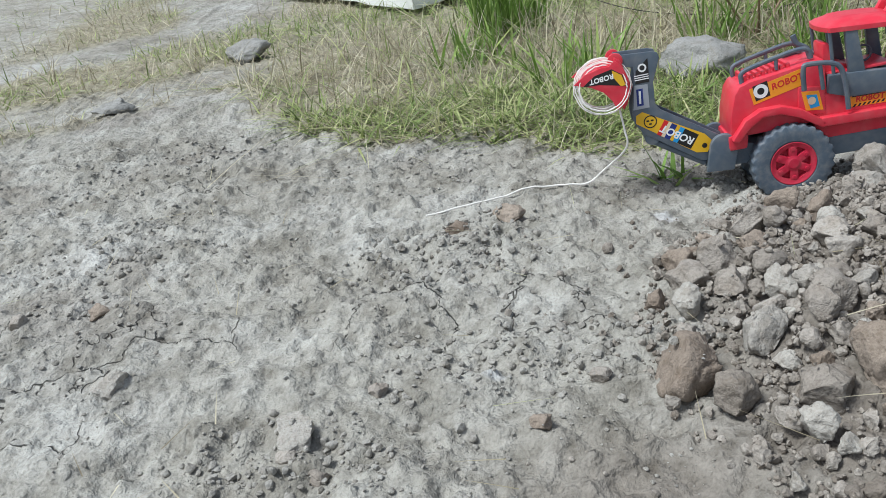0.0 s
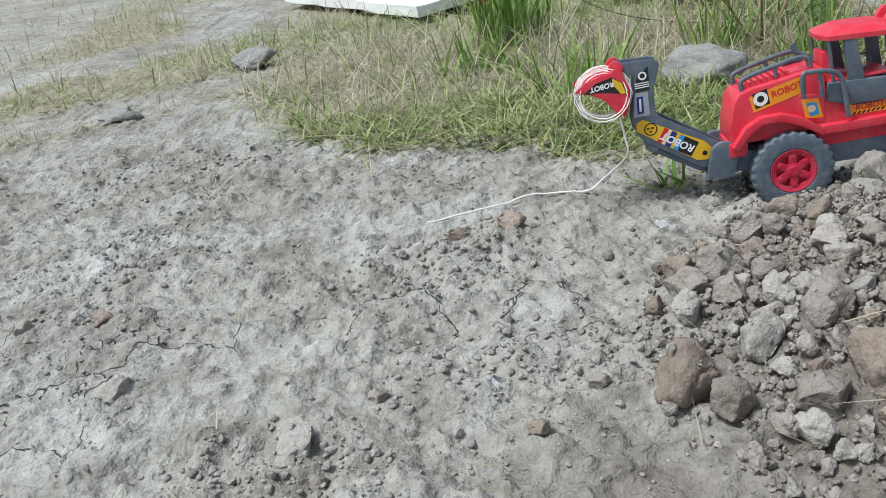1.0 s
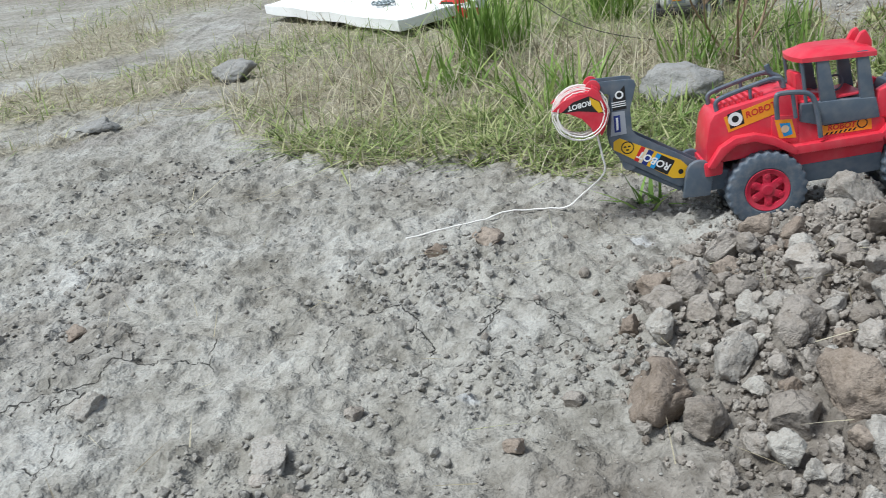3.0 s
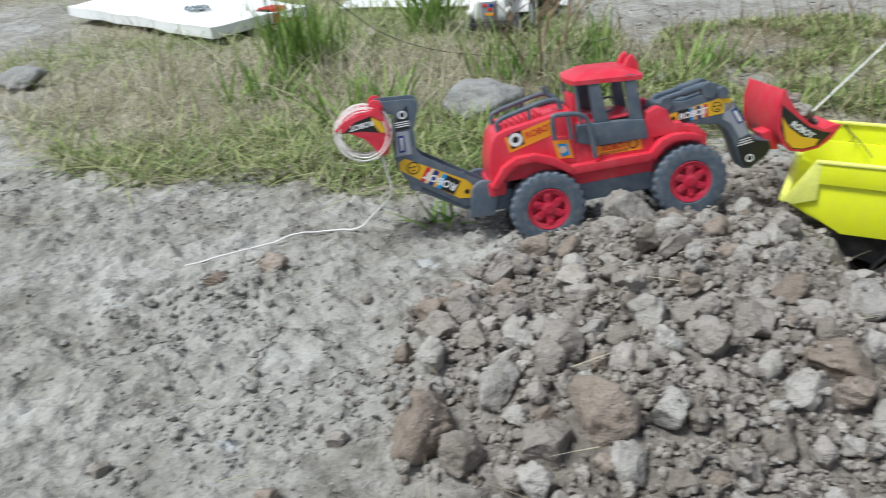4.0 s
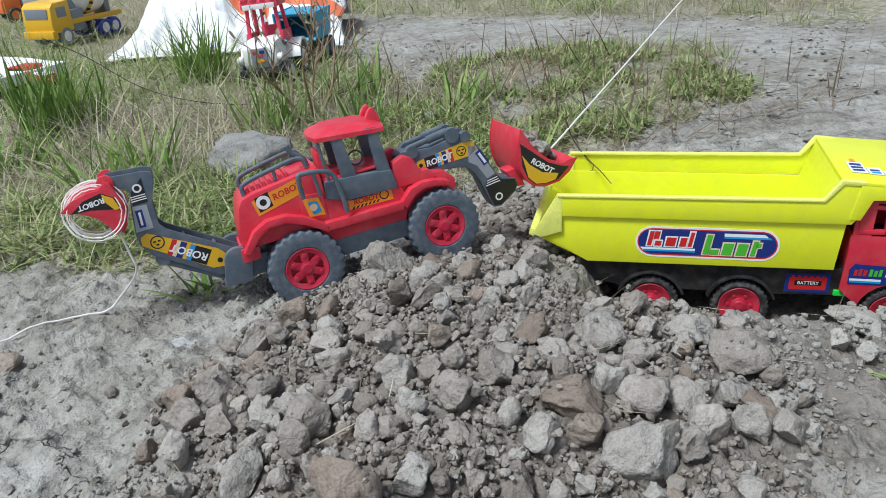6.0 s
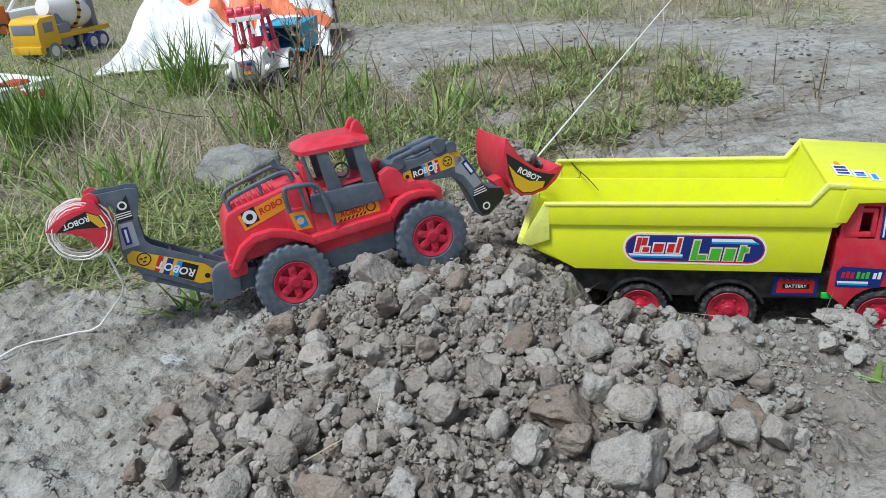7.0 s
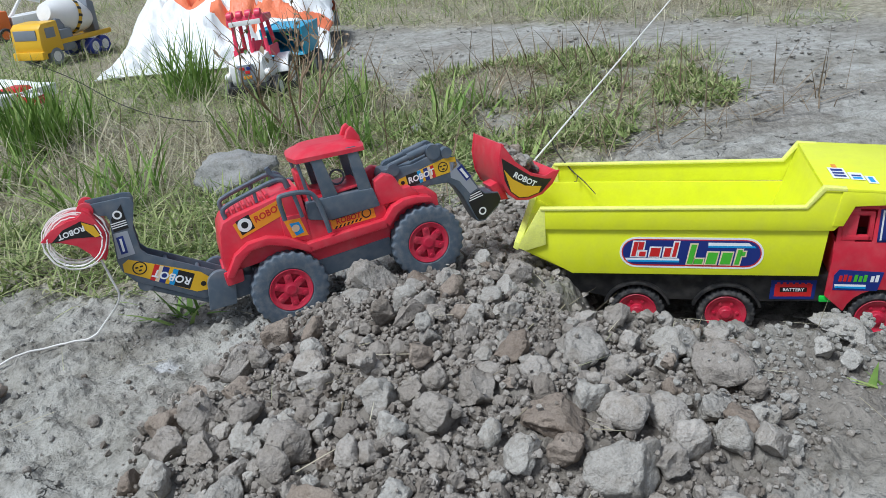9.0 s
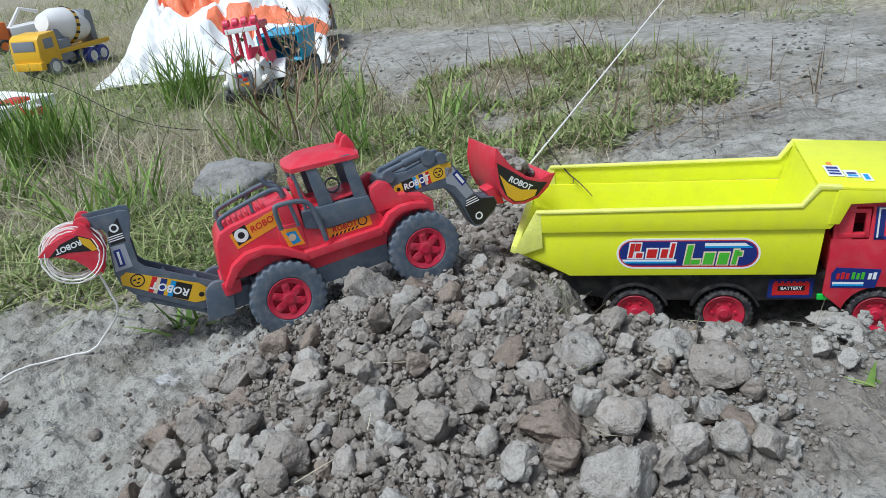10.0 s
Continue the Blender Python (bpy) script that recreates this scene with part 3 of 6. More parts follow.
def clod(x, y, size, tall, key, sink=0.22, name="clod", label="", group="clods of the heap", turn=0.5):
    me = clod_rng.choice(LUMPS[key])
    ob = tagged(new(name, me), label or CLOD_LABELS[key], "clod", group)
    z = rest_height(x, y, size * 0.3)[0] + size * tall * (0.5 - sink)
    rot = Euler((clod_rng.uniform(-turn, turn), clod_rng.uniform(-turn, turn), clod_rng.uniform(0, 6.28)))
    ob.matrix_world = Matrix.LocRotScale((x, y, z), rot, (size * 1.16, size * clod_rng.uniform(0.9, 1.14), size * 1.18 * tall))
    settle(x, y, z, size * 0.52, size * tall * 0.48)
    return ob


KINDS = ("grey", "brown", "pale")
MIDDLE = [
    (0.298, 0.733, 0.025, 1.40, 1), (0.327, 0.721, 0.023, 1.00, 1), (0.256, 0.696, 0.033, 1.00, 0), (0.300, 0.623, 0.027, 0.90, 0),
    (0.392, 0.663, 0.024, 1.10, 0), (0.373, 0.593, 0.024, 0.90, 1), (0.339, 0.602, 0.019, 1.00, 0), (0.326, 0.560, 0.030, 0.80, 2),
    (0.388, 0.530, 0.030, 0.90, 0), (0.354, 0.521, 0.033, 0.80, 0), (0.192, 0.656, 0.028, 0.80, 1), (0.217, 0.644, 0.028, 1.20, 0),
    (0.188, 0.623, 0.032, 0.80, 0), (0.210, 0.595, 0.025, 0.90, 0), (0.259, 0.549, 0.037, 0.70, 0), (0.291, 0.515, 0.021, 0.90, 0),
    (0.282, 0.584, 0.019, 0.80, 0), (0.247, 0.659, 0.024, 0.60, 1), (0.341, 0.493, 0.022, 0.70, 0), (0.527, 0.718, 0.025, 0.90, 0), (0.397, 0.766, 0.050, 0.78, 2),
    (0.360, 0.742, 0.022, 0.90, 0), (0.437, 0.745, 0.028, 0.75, 1), (0.462, 0.738, 0.030, 0.70, 2), (0.420, 0.715, 0.022, 0.95, 2),
    (0.447, 0.700, 0.026, 0.80, 1), (0.414, 0.680, 0.017, 1.25, 2), (0.436, 0.655, 0.019, 1.20, 1), (0.475, 0.672, 0.024, 0.70, 2),
    (0.500, 0.690, 0.027, 0.75, 2), (0.470, 0.630, 0.022, 0.80, 2), (0.420, 0.612, 0.021, 0.85, 0), (0.447, 0.595, 0.018, 0.85, 2),
]
EASTERN = [
    (0.484, 0.548, 0.036, 1.00, 2), (0.501, 0.523, 0.026, 1.00, 0), (0.454, 0.490, 0.033, 0.90, 2), (0.418, 0.480, 0.045, 0.55, 1),
    (0.436, 0.429, 0.044, 0.95, 2), (0.464, 0.423, 0.025, 0.90, 0), (0.492, 0.435, 0.030, 0.90, 0), (0.518, 0.427, 0.023, 1.10, 2),
    (0.572, 0.545, 0.038, 0.62, 2), (0.572, 0.495, 0.042, 0.80, 0), (0.612, 0.540, 0.031, 0.50, 0), (0.496, 0.462, 0.032, 0.65, 0),
    (0.537, 0.462, 0.032, 0.75, 2), (0.541, 0.438, 0.027, 0.70, 1), (0.466, 0.469, 0.035, 0.85, 0), (0.718, 0.503, 0.056, 0.30, 2),
    (0.671, 0.487, 0.021, 1.00, 2), (0.678, 0.469, 0.019, 1.00, 2), (0.491, 0.635, 0.021, 0.90, 0), (0.427, 0.508, 0.017, 1.30, 0),
]
WESTERN = [
    (0.161, 0.509, 0.051, 0.75, 1), (0.258, 0.468, 0.046, 0.80, 1), (0.223, 0.467, 0.033, 0.90, 0), (0.210, 0.530, 0.034, 0.85, 2),
    (0.175, 0.474, 0.031, 0.90, 0), (0.247, 0.533, 0.023, 0.90, 0), (0.226, 0.558, 0.022, 0.90, 0), (0.354, 0.438, 0.026, 1.00, 0),
    (0.325, 0.420, 0.017, 1.00, 0), (0.301, 0.508, 0.018, 0.80, 0), (0.158, 0.608, 0.019, 0.90, 1), (0.104, 0.526, 0.015, 0.70, 0),
]
LOOSE = [
    (0.061, 0.484, 0.013, 0.80, 1), (0.009, 0.784, 0.024, 0.60, 1), (0.060, 0.795, 0.031, 0.60, 1), (-0.049, 0.547, 0.019, 0.70, 0),
    (-0.250, 0.572, 0.027, 0.70, 2), (-0.095, 0.497, 0.034, 0.40, 2), (-0.309, 0.694, 0.022, 0.50, 1), (-0.371, 0.677, 0.022, 0.60, 0), (-0.077, 0.460, 0.016, 0.70, 0),
    (0.372, 0.745, 0.040, 0.40, 2), (0.340, 0.874, 0.040, 0.50, 0), (0.287, 0.905, 0.030, 0.60, 0), (-0.099, 0.479, 0.015, 0.60, 0),
]
placed = []
for rows, group in ((MIDDLE, "clods of the heap"), (EASTERN, "clods of the heap"), (WESTERN, "clods of the heap"), (LOOSE, "loose clods on the clay")):
    for x, y, size, tall, kind in rows:
        extra = "small rough clod lying loose on the trodden clay" if rows is LOOSE else ""
        if rows is LOOSE:
            clod(x, y, size, max(tall, 0.36), KINDS[kind], 0.44 if size > 0.026 else 0.32, group=group, label=extra, turn=0.10)
        else:
            clod(x, y, size, tall, KINDS[kind], group=group)
        placed.append((x, y, size))

# middling clods that fill the heap between and over the large ones
tries, middling = 0, 0
while middling < 205 and tries < 9000:
    tries += 1
    x, y = clod_rng.uniform(0.12, 0.66), clod_rng.uniform(0.34, 0.86)
    s, v = truck_plan(x, y)
    h = float(heap(x, y))
    if h < 0.007 or (s > -0.19 and v > -0.05) or (s > -0.12 and v > -0.105) or (y > 0.715 and x < 0.50):
        continue
    size = clod_rng.choice((0.011, 0.012, 0.014, 0.016, 0.018, 0.021, 0.025))
    near = [c for a, b, c in placed if (x - a) ** 2 + (y - b) ** 2 < (0.40 * (size + c)) ** 2]
    if near and (max(near) > 0.021 or clod_rng.random() < 0.6):
        continue
    clod(x, y, size, clod_rng.uniform(0.7, 1.05), clod_rng.choice(("grey", "grey", "grey", "pale", "brown", "pale")), 0.10, turn=3.0)
    placed.append((x, y, size))
    middling += 1


def crumbs(name, label, count, choose, seed, small, large, squash=1.0, material=None, sub=1, heaped=False):
    """Crumbs too many to count, joined in one mesh."""
    rng = random.Random(seed)
    bases = []
    for k in range(7):
        me = lump_mesh("scrap", 900 + seed * 10 + k, sub, 0.26, 0.9, 6)
        co = np.empty(len(me.vertices) * 3)
        me.vertices.foreach_get("co", co)
        bases.append((co.reshape(-1, 3), np.array([p.vertices[:] for p in me.polygons])))
        bpy.data.meshes.remove(me)
    verts, faces, at = [], [], 0
    for _ in range(count):
        spot = choose(rng)
        if spot is None:
            continue
        x, y, k = spot
        size = (small + (large - small) * rng.random() ** 3) * k
        z, ground = rest_height(x, y, size * 0.5)
        if heaped and z - ground > 0.006 and rng.random() < 0.97:
            continue
        if heaped and size > 0.005:
            settle(x, y, z + size * 0.22, size * 0.5, size * 0.42)
        co, fs = rng.choice(bases)
        m = np.array(Euler((rng.uniform(0, 6), rng.uniform(0, 6), rng.uniform(0, 6))).to_matrix())
        verts.append(((co * size) @ m) * [1, 1, squash] + [x, y, z + size * 0.22])
        faces.append(fs + at)
        at += len(co)
    me = bpy.data.meshes.new(name)
    me.from_pydata(np.concatenate(verts), [], np.concatenate(faces).tolist())
    me.materials.append(material or CRUMB)
    me.shade_smooth()
    me.set_sharp_from_angle(angle=radians(40))
    tagged(new(name, me), label, "crumbs", kind="stuff")


def on_heap(rng):
    x, y = rng.gauss(0.375, 0.125), rng.gauss(0.56, 0.14)
    h = float(heap(x, y))
    s, v = truck_plan(x, y)
    if (h < 0.005 and rng.random() > 0.07) or (s > -0.12 and v > -0.095) or y < 0.30:
        return None
    return x, y, 1.0


def on_clay(rng):
    x, y = rng.uniform(-0.75, 0.95), 0.33 + 0.85 * rng.random() ** 1.3
    k = float(fbm(np.float64(x * 9), np.float64(y * 9), 71))
    if k < 0.50 or float(bare(np.float64(x), np.float64(y))) < 0.5 or float(pit(np.float64(x), np.float64(y))) > 0.1:
        return None
    return x, y, 0.5 + 1.5 * (k - 0.50) / 0.3


def by_wheels(rng):
    a, b = rng.choice(((0.02, 0.76), (-0.02, 0.70), (-0.32, 0.80), (0.30, 0.86), (0.62, 0.50), (0.10, 0.57), (-0.10, 0.47), (0.72, 0.49)))
    return rng.gauss(a, 0.055), rng.gauss(b, 0.03), 1.0


crumbs("heap_rubble", "small grey and brown lumps filling the heap", 1900, on_heap, 5, 0.005, 0.0125, 1.0, None, 3, True)
crumbs("heap_crumbs", "loose grey and brown crumbs filling the heap", 15000, on_heap, 1, 0.0022, 0.0075, 1.0, None, 2, True)
crumbs("clay_crumbs", "fine dry crumbs scattered over the trodden clay", 21000, on_clay, 2, 0.0012, 0.0052, 0.55, CRUMB_PALE)
crumbs("brown_crumbs", "crumbs of broken earth in small drifts", 1900, by_wheels, 3, 0.002, 0.009, 0.8, CRUMB_PALE, 2)


def on_path(rng):
    x, y = rng.uniform(0.75, 2.0), rng.uniform(0.9, 2.7)
    if float(bare(np.float64(x), np.float64(y))) < 0.6 or float(fbm(np.float64(x * 7), np.float64(y * 7), 73)) < 0.46:
        return None
    return x, y, 1.0


def on_dug_soil(rng):
    return rng.gauss(0.585, 0.04), rng.gauss(0.86, 0.06), 1.0


crumbs("path_crumbs", "crumbs and small stones strewn over the bare path", 5000, on_path, 6, 0.003, 0.016, 0.6, CRUMB_PALE)
crumbs("dug_soil", "dark broken soil thrown up beside the truck", 1500, on_dug_soil, 7, 0.003, 0.016, 0.8, CRUMB, 2)


def far_stone(name, x, y, w, d, h, seed, label, turn=0.0):
    me = lump_mesh(name, seed, 4, 0.24, 1.0, 6)
    me.materials.append(BOULDER)
    ob = tagged(new(name, me), label, "stone", "stones in the grass")
    ob.matrix_world = Matrix.LocRotScale((x, y, float(ground_height(np.float64(x), np.float64(y))) + h * 0.30), Euler((0, 0, turn)), (w, d, h))


far_stone("boulder", 0.360, 1.222, 0.118, 0.10, 0.066, 301, "rounded grey boulder half sunk in the grass")
far_stone("field_stone", -0.400, 1.700, 0.090, 0.07, 0.050, 302, "pale grey field stone in the grass")
far_stone("field_stone", -0.560, 1.385, 0.075, 0.05, 0.030, 303, "flat grey field stone beside the bare clay", 0.4)
far_stone("field_stone", 0.680, 1.320, 0.038, 0.03, 0.024, 304, "small grey stone in the trampled grass", 1.0)

# ---- the red toy tractor ----
def robot_sticker(parent, at, turn, y, flip=False, s=1.0):
    """Amber sticker strip with stripes and a word, lying along an arm."""
    cx, cz = at
    c, sn = math.cos(radians(turn)), math.sin(radians(turn))

    def q(px, pz):
        return cx + s * (px * c - pz * sn), cz + s * (px * sn + pz * c)

    strip = part("sticker", decal([q(-30, -6), q(28, -8), q(36, -4), q(36, 6), q(26, 9), q(-30, 5), q(-33, 0)], y, 0.3), S_YELLOW, parent, "amber sticker with striped lettering", smooth=False)
    k = -1 if flip else 1
    for x0, x1, mat in ((-22, -9, S_BLACK), (-9, -5, S_BLUE), (-5, -2, S_YELLOW), (-2, 3, S_NAVY), (3, 6, S_CREAM), (6, 10, S_RED)):
        x0, x1 = sorted((x0 * k, x1 * k))
        part("stripe", decal([q(x0, -7.2), q(x1, -7.2), q(x1, 6.4), q(x0, 6.4)], y - 0.3, 0.1), mat, strip, smooth=False)
    part("lettering", word("ROBOT", 8.8 * s, q(-6 * k, -0.6), turn, y - 0.48 - 0.1, 0.1, 0.25, flip), S_WHITE, strip, "white word on the sticker", smooth=False)
    ring = lathe([(5.6 * s, y - 0.45), (4.6 * s, y - 0.45)], *q(20 * k, 0.4), 20)
    for dx, dz in ((-2.2, 1.5), (2.2, 1.5), (0, -2)):
        merged(ring, box(*sorted((q(20 * k + dx - 1.4, 0)[0], q(20 * k + dx + 1.4, 0)[0])), y - 0.5, y - 0.32, q(20 * k, dz - 0.8)[1], q(20 * k, dz + 0.8)[1]))
    part("emblem", ring, S_BLACK, strip, smooth=False)
    part("dot", lathe([(2.2 * s, y - 0.42), (0, y - 0.42)], *q(-27 * k if not flip else 31, 0), 14), S_BLACK, strip, smooth=False)
    return strip


def build_tractor():
    h, p = radians(-4.0), radians(7.07)
    u = Vector((math.cos(h) * math.cos(p), math.sin(h) * math.cos(p), math.sin(p)))
    v = Vector((-math.sin(h), math.cos(h), 0))
    w = u.cross(v)
    m = Matrix((u, v, w)).transposed().to_4x4()
    m.translation = (0.3193, 0.7841, 0.0339)
    m = m @ Matrix.Rotation(radians(-4), 4, "X") @ Matrix.Diagonal((1, 0.72, 1, 1))
    tr = thing("toy_tractor", m, "red and grey plastic toy tractor with loader climbing the heap", "toy tractor")

    # body
    hood = [(-44, 36), (-42, 56), (-37, 76), (-32, 83), (-22, 86), (0, 88.5), (28, 92), (42, 93), (44, 40), (20, 36)]
    body = part("hood", prism(hood, 16, 84, 3.5), RED, tr, "bright red moulded hood with ribbed top")
    for k in range(8):
        x = -26 + 5.4 * k
        part("vent_rib", prism([(x, 82 + 0.11 * (x + 30)), (x + 3.0, 82.4 + 0.11 * (x + 30)), (x + 3.0, 89.2 + 0.11 * (x + 30)), (x, 88.8 + 0.11 * (x + 30))], 27, 73, 0.7), RED, body)
    part("bumper", prism([(-46, 25), (-30, 25), (-28, 38), (-46, 39)], 13, 87, 2.5), RED, tr)
    part("lower_body", prism([(30, 18), (112, 16), (118, 40), (112, 62), (36, 62), (30, 40)], 15, 85, 2), RED, tr)
    part("chassis", prism([(-30, 6), (36, 6), (42, 2), (108, 1), (114, 6), (165, 6), (165, 22), (-30, 24)], 27, 73, 2), GREY, tr, "slate-grey plastic chassis")
    part("chassis_skirt", prism([(40, 3), (110, 2), (112, 20), (38, 21)], 14, 86, 2), GREY, tr, "slate-grey side skirt")
    part("nose", prism([(106, 20), (168, 20), (170, 44), (160, 54), (136, 60), (106, 62)], 20, 80, 3.5), RED, tr)
    for near in (True, False):
        y0, y1 = (3, 30) if near else (70, 97)
        # arched mudguards
        part("rear_mudguard", prism([(-44, 36), (-31, 53), (-17, 60), (1, 60), (18, 53.5), (39, 38), (35, 33), (16, 46), (0, 53), (-16, 53), (-27, 46), (-38, 34)], y0, y1, 1.2), RED, tr)
        part("front_mudguard", prism([(109, 39), (121, 50), (133, 53), (146, 52), (160, 47), (159, 42), (146, 45.5), (134, 46), (124, 42.5), (113, 32)], y0, y1, 1.2), RED, tr)
        part("step_board", prism([(34, 34), (110, 32), (112, 40), (34, 42)], *((3, 18) if near else (82, 97)), 1.2), RED, tr)
        part("loader_mount", prism([(106, 52), (152, 50), (144, 62), (136, 62), (131, 76), (122, 81), (111, 77)], *((14, 30) if near else (70, 86)), 3), RED, tr)
        yy, rail = (12, 27) if near else (88, 73)
        part("stabiliser", prism(arc(-50, 29, 13, 0, 180, 10) + [(-68, 8), (-43, 6)], *((16, 25) if near else (75, 84)), 1.5), GREY, tr, "slate-grey stabiliser pad")
        part("grab_handle", tube(curve_through([(21, yy - 6, 70), (21, yy - 8, 89), (25, yy - 8, 93), (45, yy - 8, 90), (53, yy - 8, 82), (56, yy - 8, 62), (57, yy - 8, 46)], 5), 2.3, 8), GREY, tr)
        part("handle_post", tube([(35, yy - 8, 92), (37, yy - 6, 68)], 1.9, 8), GREY, tr)
        part("hood_rail", tube(curve_through([(-28, rail, 84), (-28, rail, 92), (-21, rail, 96), (3, rail, 101), (22, rail, 104), (31, rail, 102), (33, rail, 94)], 5), 2.2, 8), GREY, tr)
        part("rail_post", tube([(3, rail, 101), (3, rail, 90)], 1.7, 8), GREY, tr)
        part("roof_pillar", prism([(59, 117), (69, 117), (75, 75), (61, 75)], *((13, 20) if near else (80, 87)), 1.2), GREY, tr)
        part("roof_pillar", prism([(93, 116), (103, 115), (109, 57), (96, 57)], *((13, 20) if near else (80, 87)), 1.2), GREY, tr)
        part("thin_pillar", tube([(47, 16 if near else 84, 117), (49, 16 if near else 84, 74)], 1.7, 8), GREY, tr)
        part("roof_light", prism([(95, 117), (112, 114), (112, 120), (107, 131), (102, 128)], *((32, 41) if near else (59, 68)), 2.5), RED, tr)
    part("stabiliser_block", prism([(-66, 9), (-20, 8), (-20, 26), (-44, 32)], 24, 76, 2), GREY, tr)
    part("exhaust", tube(curve_through([(21, 38, 116), (24, 38, 108), (32, 38, 102), (35, 38, 92)], 5), 2.6, 8), GREY, tr)
    # cab
    part("cab_base", prism([(42, 62), (61, 55), (110.6, 53), (108, 72), (68, 76.5), (44, 78)], 11, 89, 1.5), GREY, tr, "slate-grey cab base")
    part("cab_floor", box(44, 100, 20, 80, 76, 78, 0.5), RED, tr)
    part("cab_seat", prism([(44, 74), (66, 74), (66, 82), (54, 84), (50, 104), (44, 104)], 32, 68, 3), RED, tr, "red moulded seat")
    part("steering_wheel", lathe([(7, 46), (8, 47), (7, 48), (6, 47)], 82, 86, 18, closed=True), GREY, tr)
    part("cab_crossbar", box(94, 102, 19, 81, 112, 117, 1), GREY, tr)
    bm = bmesh.new()
    # domed roof
    nx, ny = 14, 12
    grid = []
    for i in range(nx + 1):
        row = []
        for j in range(ny + 1):
            a, b = i / nx * 2 - 1, j / ny * 2 - 1
            z = 120 + 7 * (1 - abs(a) ** 3.0) ** 0.6 * (1 - abs(b) ** 3.0) ** 0.6
            if abs(b) < 0.72 and abs(a) < 0.7 and j % 2:
                z += 1.3
            row.append(bm.verts.new((78 + 36 * a * (1 - 0.12 * b * b), 50 + 38 * b, z - 4 - 3 * a)))
        grid.append(row)
    for i in range(nx):
        for j in range(ny):
            bm.faces.new((grid[i][j], grid[i + 1][j], grid[i + 1][j + 1], grid[i][j + 1]))
    rim = [grid[i][0] for i in range(nx + 1)] + [grid[nx][j] for j in range(1, ny + 1)] + [grid[i][ny] for i in range(nx - 1, -1, -1)] + [grid[0][j] for j in range(ny - 1, 0, -1)]
    low = [bm.verts.new(v2.co - Vector((0, 0, 4))) for v2 in rim]
    for k in range(len(rim)):
        j = (k + 1) % len(rim)
        bm.faces.new((rim[k], rim[j], low[j], low[k]))
    bm.faces.new(low)
    part("roof", bm, RED, tr, "red domed cab roof with ribs")

    # wheels
    for cx, cz in ((7, 5), (146, 4)):
        tread_wheel(tr, cx, cz, 0, 29, 36.5, 20.5, TYRE, RED_DARK, True)
        tread_wheel(tr, cx, cz, 71, 100, 36.5, 20.5, TYRE, RED_DARK, False)
    for cx in (7, 146):
        part("axle", tube([(cx, 20, 4.5), (cx, 80, 4.5)], 4, 10), GREY, tr)

    # loader
    arm = [(120, 70), (116, 82), (120, 89), (150, 85), (180, 90), (191, 82), (198, 75), (204, 62), (213, 40), (218, 34), (232, 30), (234, 22), (229, 15), (212, 5), (204, 6), (201, 14), (194, 38), (188, 50), (182, 56), (146, 62)]
    loader = part("loader_arm", prism(arm, 34, 66, 1.8), GREY, tr, "slate-grey cranked loader arm")
    loader.location = (0.004, 0, -0.008)
    for cx, cz, r in ((131, 86, 6.0), (174, 91, 7.5), (187, 86, 5.5)):
        for y0 in (32, 58):
            part("pivot_boss", lathe([(0, y0), (r, y0), (r, y0 + 10), (0, y0 + 10)], cx, cz, 18), GREY, loader)
    for y0 in (38, 62):
        part("ram", tube([(131, y0, 90), (174, y0, 96)], 3, 10), GREY, loader)
        part("ram_sleeve", tube([(149, y0, 92.5), (170, y0, 95.4)], 4.2, 10), GREY, loader)
    robot_sticker(loader, (162, 72), 3, 34, s=0.92)
    part("silver_sticker", decal([(188, 76), (196, 74), (211, 41), (202, 38), (194, 54), (186, 60)], 34, 0.3), S_SILVER, loader, smooth=False)
    part("black_sticker", decal([(202, 37), (212, 39), (217, 33), (231, 29), (232.5, 22), (228, 16.5), (212, 7), (205, 8), (202, 15), (198.5, 30)], 34, 0.3), S_BLACK, loader, smooth=False)
    part("logo_plate", decal([(194, 67), (200, 70), (207, 55), (201, 52)], 33.7, 0.2), S_NAVY, loader, "navy plate with a plain white bar", smooth=False)
    part("logo_bar", decal([(196.5, 65.5), (199, 66.7), (204.5, 55.5), (202, 54.3)], 33.5, 0.15), S_WHITE, loader, smooth=False)
    for k in range(3):
        part("thin_stripe", decal([(201.5 - k, 36 - 2.4 * k), (213 + k, 37.5 - 2.4 * k), (213 + k, 36.5 - 2.4 * k), (201.5 - k, 35 - 2.4 * k)], 33.7, 0.15), S_WHITE, loader, smooth=False)
    part("emblem", lathe([(4.2, 33.55), (2.6, 33.55)], 211, 16, 14), S_WHITE, loader, smooth=False)
    # bucket
    side = [(243, 73), (237, 56), (236, 36), (240, 23), (248, 14), (260, 10.5), (275, 11.5), (288, 18.5), (298, 28)]
    shell = [(x, z) for x, z in side]
    inner = [(246, 72), (240, 56), (239.5, 37), (243, 25.5), (249.5, 17.5), (261, 14), (274, 15), (286, 21.5), (295.5, 30)]
    bucket = new("bucket")
    bucket.parent = tr
    tagged(bucket, "red plastic bucket tipped forward, full of clods")
    part("shell", prism(shell + inner[::-1], 12, 108, 0.6), RED, bucket)
    lip = [(243, 75), (236, 56), (235, 36), (239, 22), (247, 13), (260, 9), (276, 10), (289, 17), (300, 29), (292, 30), (282, 28), (268, 36), (254, 52)]
    for y0 in (10, 107):
        part("side_plate", prism(lip, y0, y0 + 3, 1.0), RED, bucket)
    part("bucket_link", prism([(222, 16), (234, 12), (246, 22), (240, 34)], 42, 58, 1.0), GREY, bucket, "dark linkage plate")
